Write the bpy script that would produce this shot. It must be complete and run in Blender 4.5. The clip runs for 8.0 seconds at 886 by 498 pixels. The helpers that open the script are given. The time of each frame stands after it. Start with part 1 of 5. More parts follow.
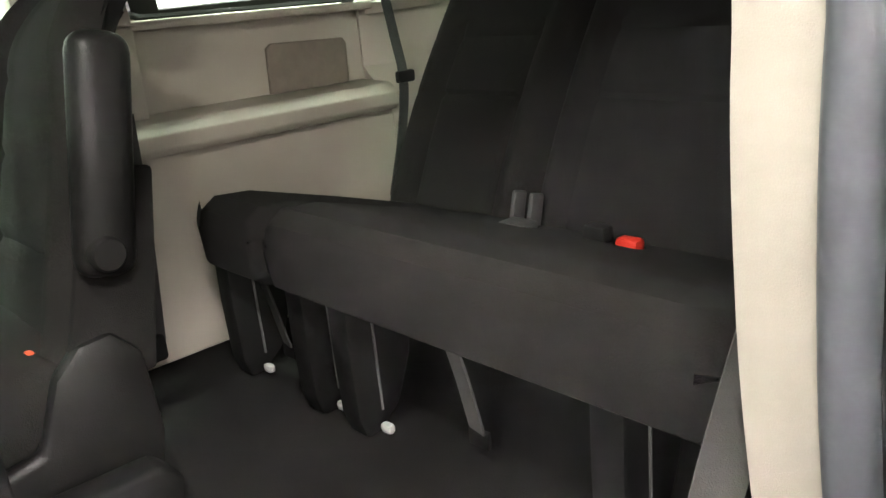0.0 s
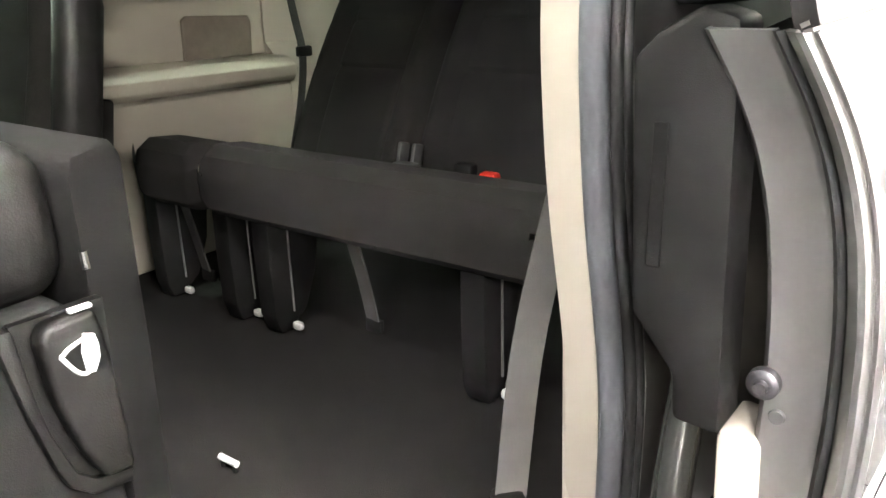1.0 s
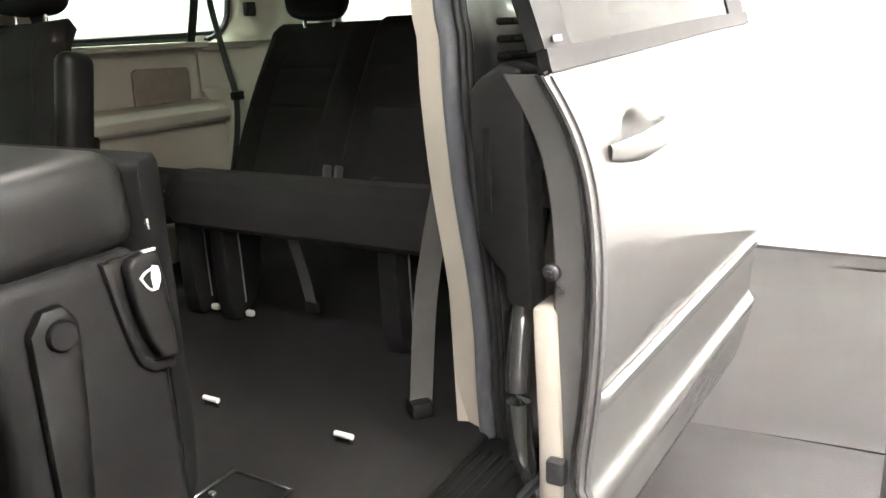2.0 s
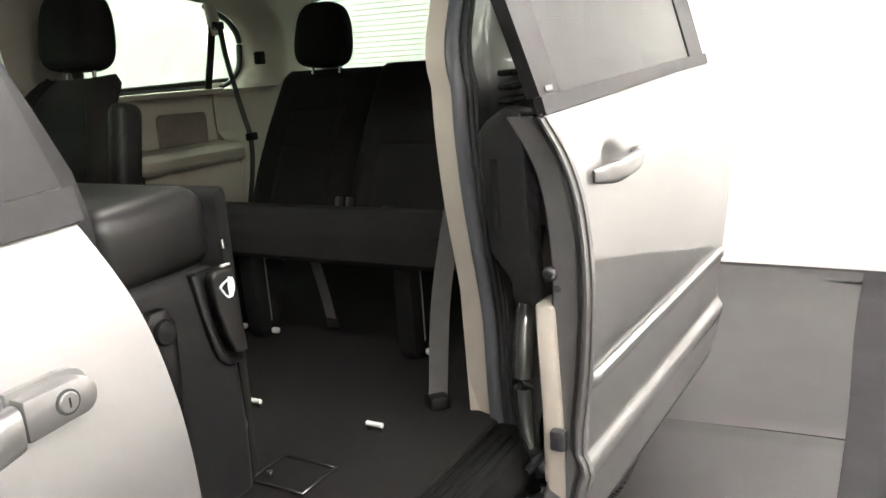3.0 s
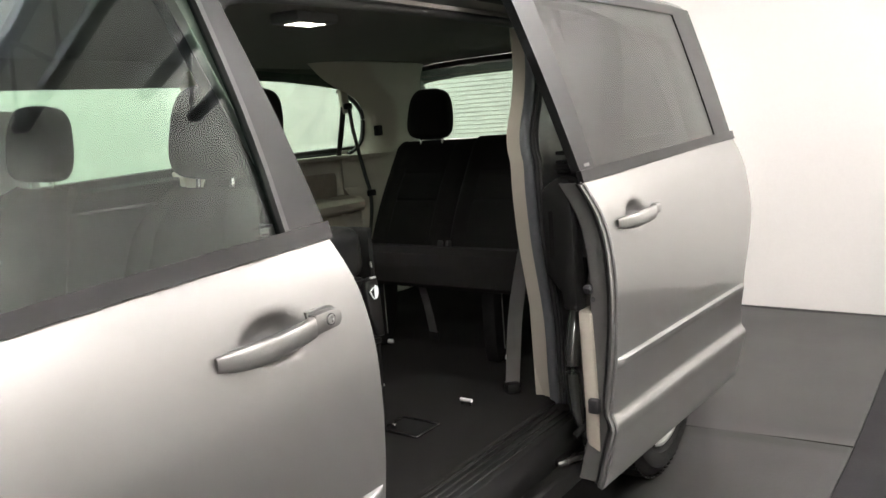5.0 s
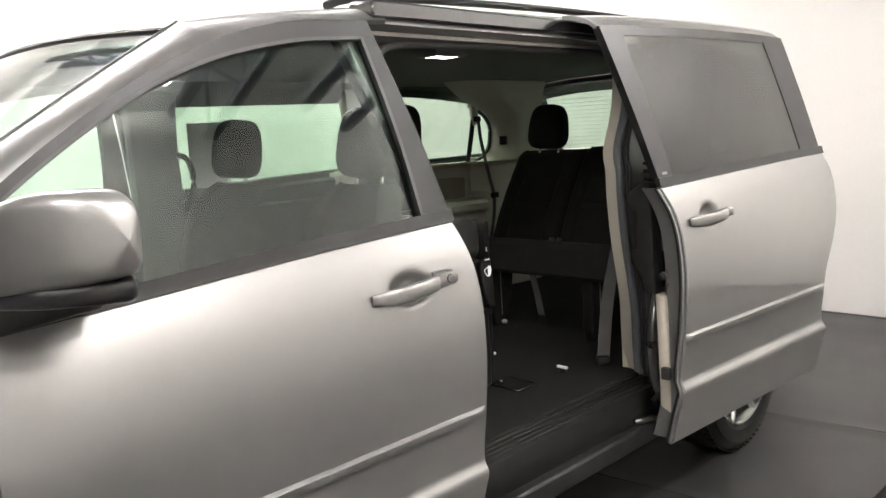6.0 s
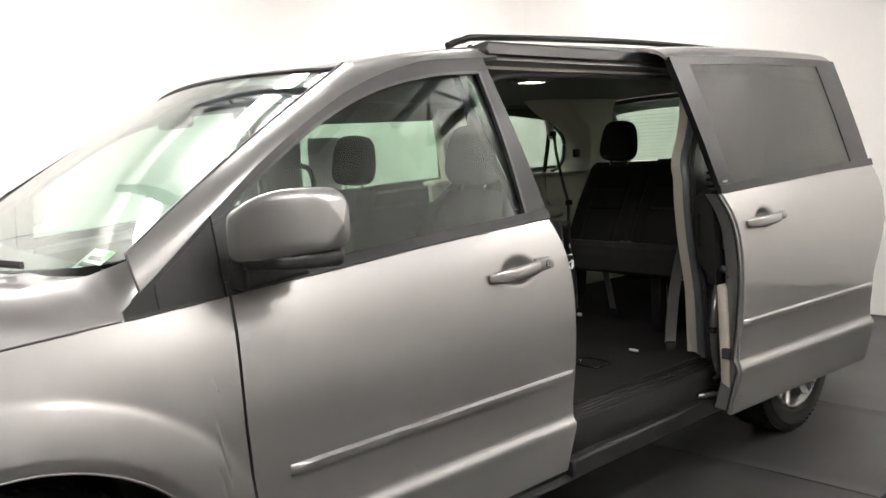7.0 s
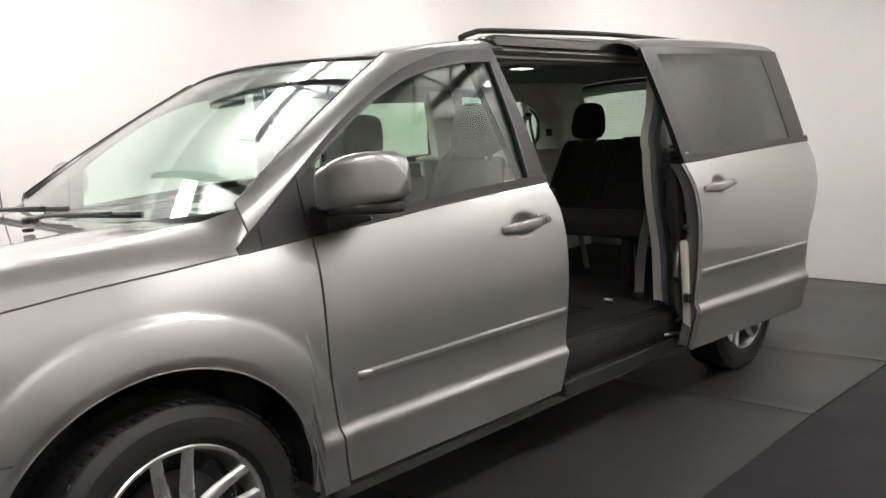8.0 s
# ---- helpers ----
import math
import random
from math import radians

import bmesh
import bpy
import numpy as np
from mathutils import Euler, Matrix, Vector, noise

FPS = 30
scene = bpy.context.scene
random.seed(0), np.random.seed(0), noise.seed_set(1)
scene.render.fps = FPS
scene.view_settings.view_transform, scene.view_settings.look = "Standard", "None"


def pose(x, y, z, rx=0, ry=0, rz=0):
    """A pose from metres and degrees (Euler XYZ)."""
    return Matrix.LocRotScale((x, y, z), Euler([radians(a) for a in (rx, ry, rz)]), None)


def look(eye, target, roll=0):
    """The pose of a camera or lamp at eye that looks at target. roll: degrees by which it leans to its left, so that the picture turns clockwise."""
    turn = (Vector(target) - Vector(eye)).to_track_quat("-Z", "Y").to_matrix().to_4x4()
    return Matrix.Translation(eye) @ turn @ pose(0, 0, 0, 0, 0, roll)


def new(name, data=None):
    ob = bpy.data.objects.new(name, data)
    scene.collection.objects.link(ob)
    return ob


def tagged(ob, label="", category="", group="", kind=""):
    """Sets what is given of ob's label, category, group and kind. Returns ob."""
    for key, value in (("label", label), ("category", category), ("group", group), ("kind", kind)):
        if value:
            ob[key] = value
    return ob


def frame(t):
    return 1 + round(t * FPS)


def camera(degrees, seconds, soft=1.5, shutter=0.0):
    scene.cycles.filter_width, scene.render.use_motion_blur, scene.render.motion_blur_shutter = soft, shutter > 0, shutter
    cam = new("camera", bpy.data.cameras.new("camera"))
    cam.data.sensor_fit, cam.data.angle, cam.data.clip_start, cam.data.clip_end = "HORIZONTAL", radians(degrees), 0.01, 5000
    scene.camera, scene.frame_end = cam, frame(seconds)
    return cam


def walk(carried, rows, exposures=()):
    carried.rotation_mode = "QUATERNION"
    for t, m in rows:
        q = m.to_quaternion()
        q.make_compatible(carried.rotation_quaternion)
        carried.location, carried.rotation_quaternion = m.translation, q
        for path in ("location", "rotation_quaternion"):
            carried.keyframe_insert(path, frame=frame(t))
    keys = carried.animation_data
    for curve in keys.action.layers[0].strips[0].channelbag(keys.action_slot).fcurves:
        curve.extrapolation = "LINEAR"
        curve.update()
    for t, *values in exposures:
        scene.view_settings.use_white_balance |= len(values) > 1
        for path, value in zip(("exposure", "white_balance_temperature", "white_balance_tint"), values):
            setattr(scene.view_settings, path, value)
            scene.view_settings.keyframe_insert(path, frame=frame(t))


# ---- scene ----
cam = camera(58.3, 8.0)
PATH = [
    (0, (2.025, 0.036, 1.178), (3.308, 1.44, 0.562), -5.0),
    (0.5, (1.893, -0.07, 1.148), (3.301, 1.226, 0.569), -2.1),
    (1, (1.695, -0.186, 1.155), (3.206, 0.964, 0.528), -1.2),
    (1.5, (1.518, -0.342, 1.177), (3.085, 0.76, 0.604), -1.6),
    (1.7, (1.433, -0.404, 1.184), (3.047, 0.635, 0.621), -1.7),
    (2.8, (1.065, -0.527, 1.214), (2.75, 0.436, 0.732), -3.6),
    (3, (1.044, -0.546, 1.226), (2.736, 0.413, 0.761), -3.7),
    (3.5, (0.965, -0.643, 1.246), (2.63, 0.384, 0.829), -4.3),
    (4, (0.853, -0.741, 1.265), (2.484, 0.357, 0.896), -4.2),
    (5.3, (0.354, -1.046, 1.31), (1.925, 0.163, 1.039), -3.3),
    (5.5, (0.297, -1.152, 1.314), (1.787, 0.154, 1.045), -3.6),
    (6, (0.091, -1.302, 1.319), (1.485, 0.104, 1.037), -3.1),
    (6.5, (-0.133, -1.401, 1.323), (1.228, 0.042, 1.068), -3.3),
    (7, (-0.341, -1.556, 1.329), (0.952, -0.05, 1.086), -3.1),
    (7.5, (-0.575, -1.703, 1.334), (0.671, -0.159, 1.086), -3.3),
    (8, (-0.847, -1.773, 1.308), (0.53, -0.351, 1.02), -3.1),
]
walk(cam, [(t, look(eye, target, roll)) for t, eye, target, roll in PATH], exposures=[(0.0, 2.9), (0.5, 3.05), (1.0, 2.95), (1.5, 2.6), (1.7, 2.4), (2.8, 1.55), (3.6, 1.25), (4.2, 1.0), (5.3, 0.62), (6.5, 0.45), (8.0, -0.05)])

# ---- light ----
world = bpy.data.worlds.new("room_air")
world.use_nodes = True
world.node_tree.nodes["Background"].inputs[0].default_value = (0.9, 0.92, 1.0, 1)
world.node_tree.nodes["Background"].inputs[1].default_value = 0.02
scene.world = world


def strip_lamp(x, y, z, lx, ly, watts):
    lamp = bpy.data.lights.new("tube_or_fill_light", "AREA")
    lamp.shape, lamp.size, lamp.size_y = "RECTANGLE", lx, ly
    lamp.energy, lamp.color = watts, (1.0, 0.945, 0.93)
    ob = new("tube_or_fill_light", lamp)
    ob.matrix_world = pose(x, y, z)
    return ob


CEIL = 3.4
STRIPS = [(1.45, -1.85), (4.62, -1.85), (-1.7, -1.85), (1.32, 2.45), (4.2, 2.45), (-0.35, 2.95)]
for sx, sy in STRIPS:
    strip_lamp(sx, sy, CEIL - 0.34, 1.18, 0.24, 34)
for sx, sy in STRIPS:                        # added fill lamps above the housings, aimed up to brighten the roof deck
    strip_lamp(sx, sy, CEIL - 0.20, 1.18, 0.24, 260).matrix_world = pose(sx, sy, CEIL - 0.22, 180)
dome = bpy.data.lights.new("dome_bulb", "AREA")
dome.shape, dome.size, dome.size_y, dome.energy, dome.color = "RECTANGLE", 0.10, 0.06, 1.2, (1.0, 0.95, 0.87)
new("dome_bulb", dome).matrix_world = pose(2.08, 0.66, 1.583)


# ---- materials ----
def node_mat(name, base, rough=0.5, metal=0.0, var=0.12, scale=6.0, bump=0.0, bscale=200.0, coat=0.0, rvar=0.1, fine=None, spec=0.5):
    m = bpy.data.materials.new(name)
    m.use_nodes = True
    nt = m.node_tree
    b = nt.nodes["Principled BSDF"]
    b.inputs["Metallic"].default_value = metal
    b.inputs["Coat Weight"].default_value = coat
    b.inputs["Coat Roughness"].default_value = 0.03
    b.inputs["Coat IOR"].default_value = 1.62
    b.inputs["Specular IOR Level"].default_value = spec
    tc = nt.nodes.new("ShaderNodeTexCoord")
    n1 = nt.nodes.new("ShaderNodeTexNoise")
    n1.inputs["Scale"].default_value, n1.inputs["Detail"].default_value = scale, 5
    nt.links.new(tc.outputs["Object"], n1.inputs["Vector"])
    n2 = nt.nodes.new("ShaderNodeTexNoise")
    n2.inputs["Scale"].default_value, n2.inputs["Detail"].default_value = (fine or bscale), 3
    nt.links.new(tc.outputs["Object"], n2.inputs["Vector"])
    mixn = nt.nodes.new("ShaderNodeMath")
    mixn.operation = "MULTIPLY_ADD"
    mixn.inputs[1].default_value = 0.45
    nt.links.new(n2.outputs["Fac"], mixn.inputs[0])
    scl = nt.nodes.new("ShaderNodeMath")
    scl.operation = "MULTIPLY"
    scl.inputs[1].default_value = 0.55
    nt.links.new(n1.outputs["Fac"], scl.inputs[0])
    nt.links.new(scl.outputs[0], mixn.inputs[2])
    ramp = nt.nodes.new("ShaderNodeValToRGB")
    ramp.color_ramp.elements[0].position, ramp.color_ramp.elements[1].position = 0.3, 0.7
    ramp.color_ramp.elements[0].color = (*[max(0, c * (1 - var)) for c in base], 1)
    ramp.color_ramp.elements[1].color = (*[min(1, c * (1 + var)) for c in base], 1)
    nt.links.new(mixn.outputs[0], ramp.inputs[0])
    nt.links.new(ramp.outputs[0], b.inputs["Base Color"])
    mr = nt.nodes.new("ShaderNodeMapRange")
    mr.inputs["To Min"].default_value, mr.inputs["To Max"].default_value = max(0.02, rough - rvar), min(1, rough + rvar)
    nt.links.new(n1.outputs["Fac"], mr.inputs["Value"])
    nt.links.new(mr.outputs[0], b.inputs["Roughness"])
    if bump:
        bp = nt.nodes.new("ShaderNodeBump")
        bp.inputs["Strength"].default_value, bp.inputs["Distance"].default_value = bump, 0.001
        nb = nt.nodes.new("ShaderNodeTexNoise")
        nb.inputs["Scale"].default_value, nb.inputs["Detail"].default_value = bscale, 2
        nt.links.new(tc.outputs["Object"], nb.inputs["Vector"])
        nt.links.new(nb.outputs["Fac"], bp.inputs["Height"])
        nt.links.new(bp.outputs[0], b.inputs["Normal"])
    return m


def glass_mat(name, tint, gloss=1.0):
    m = bpy.data.materials.new(name)
    m.use_nodes = True
    nt = m.node_tree
    nt.nodes.remove(nt.nodes["Principled BSDF"])
    tr, gl, mx, fr = (nt.nodes.new(k) for k in ("ShaderNodeBsdfTransparent", "ShaderNodeBsdfGlossy", "ShaderNodeMixShader", "ShaderNodeLayerWeight"))
    tr.inputs[0].default_value = (*tint, 1)
    gl.inputs[0].default_value = (gloss, gloss, gloss, 1)
    gl.inputs["Roughness"].default_value = 0.015
    fr.inputs["Blend"].default_value = 0.5
    po, ma = nt.nodes.new("ShaderNodeMath"), nt.nodes.new("ShaderNodeMath")
    po.operation, po.inputs[1].default_value = "POWER", 5.0
    ma.operation, ma.inputs[1].default_value, ma.inputs[2].default_value, ma.use_clamp = "MULTIPLY_ADD", 0.90, 0.042, True
    nt.links.new(fr.outputs["Facing"], po.inputs[0])
    nt.links.new(po.outputs[0], ma.inputs[0])
    nt.links.new(ma.outputs[0], mx.inputs[0])
    nt.links.new(tr.outputs[0], mx.inputs[1])
    nt.links.new(gl.outputs[0], mx.inputs[2])
    nt.links.new(mx.outputs[0], nt.nodes["Material Output"].inputs[0])
    return m


def glow_mat(name, colour, strength):
    m = bpy.data.materials.new(name)
    m.use_nodes = True
    b = m.node_tree.nodes["Principled BSDF"]
    b.inputs["Base Color"].default_value = (*colour, 1)
    b.inputs["Emission Color"].default_value = (*colour, 1)
    b.inputs["Emission Strength"].default_value = strength
    return m


PAINT = node_mat("silver_paint", (0.248, 0.244, 0.239), 0.41, 0.74, 0.04, 1.2, 0.05, 900, coat=1.0, rvar=0.02, fine=1400)
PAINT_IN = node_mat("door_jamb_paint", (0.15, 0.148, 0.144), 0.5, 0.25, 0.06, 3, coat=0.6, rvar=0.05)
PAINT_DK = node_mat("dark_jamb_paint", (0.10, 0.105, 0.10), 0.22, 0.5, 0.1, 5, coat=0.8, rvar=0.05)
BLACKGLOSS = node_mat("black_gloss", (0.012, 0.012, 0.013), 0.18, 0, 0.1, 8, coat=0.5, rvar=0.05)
BLACKTRIM = node_mat("black_window_trim", (0.009, 0.0086, 0.0086), 0.40, 0, 0.1, 12, 0.06, 900, rvar=0.05, spec=0.25)
PLASTIC = node_mat("black_plastic", (0.007, 0.0068, 0.0065), 0.55, 0, 0.15, 10, 0.25, 700, spec=0.18)
GREYPLASTIC = node_mat("grey_plastic", (0.16, 0.16, 0.155), 0.5, 0, 0.1, 10, 0.2, 600)
VINYL = node_mat("black_vinyl", (0.006, 0.0057, 0.0053), 0.44, 0, 0.15, 8, 0.3, 500, spec=0.30)
FABRIC = node_mat("black_seat_fabric", (0.0085, 0.0078, 0.0071), 0.95, 0, 0.25, 9, 0.6, 420, spec=0.2)
FABRIC2 = node_mat("ribbed_seat_fabric", (0.0108, 0.0101, 0.009), 0.95, 0, 0.25, 12, 0.7, 300, spec=0.2)
CARPET = node_mat("black_carpet", (0.0082, 0.0076, 0.007), 1.0, 0, 0.35, 7, 0.9, 520, spec=0.1)
BEIGE = node_mat("beige_trim", (0.465, 0.428, 0.362), 0.6, 0, 0.05, 4, 0.2, 800)
BEIGE_DK = node_mat("speaker_cloth", (0.25, 0.215, 0.175), 0.85, 0, 0.15, 40, 0.5, 900)
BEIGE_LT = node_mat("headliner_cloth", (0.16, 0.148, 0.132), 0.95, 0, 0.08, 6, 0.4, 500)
WEBBING = node_mat("belt_webbing", (0.030, 0.029, 0.027), 0.75, 0, 0.2, 30, 0.6, 700)
WEBGREY = node_mat("grey_webbing", (0.07, 0.069, 0.065), 0.75, 0, 0.2, 30, 0.6, 700)
RUBBER = node_mat("seal_rubber", (0.02, 0.02, 0.02), 0.6, 0, 0.15, 15, 0.2, 400)
RUBBER_LT = node_mat("grey_seal_rubber", (0.095, 0.102, 0.112), 0.45, 0, 0.1, 15)
TYRE = node_mat("tyre_rubber", (0.008, 0.008, 0.0076), 0.55, 0, 0.3, 14, 0.4, 300, spec=0.24)
ALLOY = node_mat("alloy", (0.62, 0.62, 0.61), 0.28, 0.9, 0.06, 6, coat=0.4, rvar=0.05)
CHROME = node_mat("bright_metal", (0.75, 0.75, 0.74), 0.2, 1.0, 0.06, 20)
STEEL = node_mat("dark_steel", (0.10, 0.10, 0.105), 0.4, 0.8, 0.25, 20)
WALL = node_mat("white_wall_paint", (0.80, 0.785, 0.755), 0.75, 0, 0.025, 0.7, 0.08, 60)
# for the unseen south wall: dark colour stands in for dimmer light on it
DIMWALL = node_mat("dimmed_wall_paint", (0.085, 0.085, 0.083), 0.8, 0, 0.06, 0.9, 0.08, 60)
CEILM = node_mat("white_ceiling", (0.80, 0.80, 0.79), 0.8, 0, 0.06, 1.0, 0.1, 40)
JOIST = node_mat("painted_joist", (0.10, 0.11, 0.13), 0.5, 0.2, 0.2, 8)
FLOORM = node_mat("black_floor", (0.0075, 0.007, 0.008), 0.6, 0, 0.3, 2.2, 0.3, 90, rvar=0.15, spec=0.14)
MATM = node_mat("grey_floor_mat", (0.0155, 0.015, 0.0145), 0.46, 0, 0.30, 1.6, 0.5, 150, rvar=0.12, spec=0.42)
DULLBLACK = node_mat("dull_black_board", (0.0055, 0.0053, 0.005), 0.85, 0, 0.2, 12, 0.3, 500, spec=0.1)
ZINC = node_mat("bright_zinc", (0.80, 0.80, 0.78), 0.45, 0.2, 0.06, 20)
HINGE = node_mat("dark_grey_plastic", (0.06, 0.06, 0.058), 0.5, 0, 0.1, 10, 0.2, 600)
RED = node_mat("red_plastic", (0.75, 0.05, 0.03), 0.35, 0, 0.1, 20)
ORANGE = node_mat("orange_plastic", (0.8, 0.13, 0.05), 0.4, 0, 0.1, 20)
PAPER = node_mat("paper", (0.75, 0.74, 0.70), 0.8, 0, 0.05, 20)
PAPER_BACK = node_mat("grey_sheet", (0.25, 0.26, 0.25), 0.8, 0, 0.05, 20)
INK = node_mat("ink", (0.05, 0.05, 0.05), 0.7, 0, 0.1, 20)
GREENINK = node_mat("green_ink", (0.2, 0.65, 0.12), 0.7, 0, 0.1, 20)
WHITE = node_mat("white_print", (0.85, 0.85, 0.85), 0.5, 0, 0.03, 30)
REDLENS = node_mat("red_lens", (0.55, 0.03, 0.025), 0.12, 0, 0.1, 20, coat=1.0)
GLASS = glass_mat("green_tint_glass", (0.87, 0.95, 0.90))
PRIVACY = glass_mat("privacy_glass", (0.27, 0.285, 0.27))
# far and rear panes: tint lightened to stand in for the bright wall behind
BACKLIT_GLASS = glass_mat("backlit_tint_glass", (0.66, 0.75, 0.685))
SHIELD = glass_mat("windshield_glass", (0.82, 0.91, 0.865))
TUBE = glow_mat("tube_diffuser", (1.0, 0.97, 0.91), 5.0)
DOMEGLOW = glow_mat("dome_lens", (1.0, 0.93, 0.82), 6.0)


# ---- mesh helpers ----
MID = 0.98
def part(name, geo, mat, parent=None, label="", smooth=True, deg=38):
    me = bpy.data.meshes.new(name)
    me.from_pydata([tuple(v) for v in geo[0]], [], geo[1])
    me.materials.append(mat)
    if smooth:
        me.shade_smooth()
        me.set_sharp_from_angle(angle=radians(deg))
    me.update()
    ob = new(name, me)
    if parent is not None:
        ob.parent = parent
        if parent.type == "EMPTY":
            ob.matrix_parent_inverse = parent.matrix_basis.inverted()
    if label:
        tagged(ob, label)
    return ob


def thing(name, x, y, z, label, category, group="", kind=""):
    ob = new(name)
    ob.empty_display_size = 0.1
    ob.matrix_basis = pose(x, y, z)
    return tagged(ob, label, category, group, kind)


def join(*geos):
    V, F = [], []
    for v, f in geos:
        n = len(V)
        V += list(v)
        F += [tuple(i + n for i in q) for q in f]
    return V, F


def moved(geo, m):
    return [m @ Vector(v) for v in geo[0]], geo[1]


def flip(geo):
    return geo[0], [tuple(reversed(q)) for q in geo[1]]


def mirrored(geo):
    return [Vector((v[0], 2 * MID - v[1], v[2])) for v in geo[0]], [tuple(reversed(q)) for q in geo[1]]


def grid(P, nu, nv, out=None, thick=0.0):
    """A sheet P(u, v); out: the side it faces; thick: depth behind it."""
    V = [Vector(P(i / nu, j / nv)) for j in range(nv + 1) for i in range(nu + 1)]
    w = nu + 1
    F = [(j * w + i, j * w + i + 1, (j + 1) * w + i + 1, (j + 1) * w + i) for j in range(nv) for i in range(nu)]
    N = [Vector() for _ in V]
    for q in F:
        n = (V[q[2]] - V[q[0]]).cross(V[q[3]] - V[q[1]])
        for i in q:
            N[i] += n
    if out is not None and sum((n.dot(Vector(out)) for n in N)) < 0:
        F = [tuple(reversed(q)) for q in F]
        N = [-n for n in N]
    if thick:
        k = len(V)
        V = V + [v - n.normalized() * thick if n.length else v.copy() for v, n in zip(V, N)]
        back = [tuple(i + k for i in reversed(q)) for q in F]
        edges = {}
        for q in F:
            for a, b in zip(q, q[1:] + q[:1]):
                edges[(a, b)] = 1
        rim = [(b, a, a + k, b + k) for a, b in edges if (b, a) not in edges]
        F = F + back + rim
    return V, F


def rbox(c, s, r=0.01, seg=2, m=None):
    bm = bmesh.new()
    bmesh.ops.create_cube(bm, size=1)
    for v in bm.verts:
        v.co = Vector((v.co.x * s[0], v.co.y * s[1], v.co.z * s[2]))
    if r:
        bmesh.ops.bevel(bm, geom=bm.edges[:], offset=min(r, min(s) * 0.48), segments=seg, profile=0.5, affect="EDGES")
    bm.verts.index_update()
    V = [v.co.copy() for v in bm.verts]
    F = [tuple(v.index for v in f.verts) for f in bm.faces]
    bm.free()
    if m is not None:
        V = [m @ v for v in V]
    return [v + Vector(c) for v in V], F


def box2(lo, hi, r=0.005, seg=1):
    return rbox([(a + b) / 2 for a, b in zip(lo, hi)], [abs(b - a) for a, b in zip(lo, hi)], r, seg)


def prism(poly, axis, a, b, r=0.0, seg=2):
    """A closed outline drawn across an axis (x: y,z; y: x,z; z: x,y) between a and b, with eased edges."""
    put = {"x": lambda p, d: (d, p[0], p[1]), "y": lambda p, d: (p[0], d, p[1]), "z": lambda p, d: (p[0], p[1], d)}[axis]
    bm = bmesh.new()
    lo = [bm.verts.new(put(p, a)) for p in poly]
    hi = [bm.verts.new(put(p, b)) for p in poly]
    n = len(poly)
    bm.faces.new(lo)
    bm.faces.new(hi[::-1])
    for i in range(n):
        bm.faces.new((lo[i], hi[i], hi[(i + 1) % n], lo[(i + 1) % n]))
    bmesh.ops.recalc_face_normals(bm, faces=bm.faces[:])
    if r:
        bmesh.ops.bevel(bm, geom=bm.edges[:], offset=r, segments=seg, profile=0.5, affect="EDGES", clamp_overlap=True)
    bmesh.ops.triangulate(bm, faces=[f for f in bm.faces if len(f.verts) > 4])
    bm.verts.index_update()
    V, F = [v.co.copy() for v in bm.verts], [tuple(v.index for v in f.verts) for f in bm.faces]
    bm.free()
    return V, F


def curve_pts(pts, n=24):
    """A smooth line through points."""
    P = [Vector(p) for p in pts]
    P = [2 * P[0] - P[1]] + P + [2 * P[-1] - P[-2]]
    out = []
    for k in range(n + 1):
        s = k / n * (len(P) - 3)
        i = min(int(s), len(P) - 4)
        t = s - i
        a, b, c, d = P[i:i + 4]
        out.append(0.5 * (2 * b + (c - a) * t + (2 * a - 5 * b + 4 * c - d) * t * t + (3 * b - a - 3 * c + d) * t ** 3))
    return out


def tube(pts, r, n=8, flat=1.0, up=(0, 0, 1)):
    """A round or flattened rod along points."""
    V, F = [], []
    for i, p in enumerate(pts):
        d = (pts[min(i + 1, len(pts) - 1)] - pts[max(i - 1, 0)]).normalized()
        s = d.cross(Vector(up))
        s = s.normalized() if s.length > 1e-4 else d.orthogonal().normalized()
        w = s.cross(d).normalized()
        for k in range(n):
            a = 2 * math.pi * k / n
            V.append(p + s * (r * math.cos(a)) + w * (r * flat * math.sin(a)))
    for i in range(len(pts) - 1):
        for k in range(n):
            F.append((i * n + k, i * n + (k + 1) % n, (i + 1) * n + (k + 1) % n, (i + 1) * n + k))
    F.append(tuple(range(n))[::-1])
    F.append(tuple((len(pts) - 1) * n + k for k in range(n)))
    return V, F


def ribbon(pts, width, thick, across):
    """A flat strap along points."""
    a = Vector(across).normalized()
    V, F = [], []
    for i, p in enumerate(pts):
        d = (pts[min(i + 1, len(pts) - 1)] - pts[max(i - 1, 0)]).normalized()
        n = d.cross(a).normalized() * thick / 2
        for s, t in ((-1, -1), (1, -1), (1, 1), (-1, 1)):
            V.append(p + a * (s * width / 2) + n * t)
    for i in range(len(pts) - 1):
        for k in range(4):
            F.append((i * 4 + k, i * 4 + (k + 1) % 4, (i + 1) * 4 + (k + 1) % 4, (i + 1) * 4 + k))
    F += [(3, 2, 1, 0), tuple(4 * (len(pts) - 1) + k for k in range(4))]
    return V, F


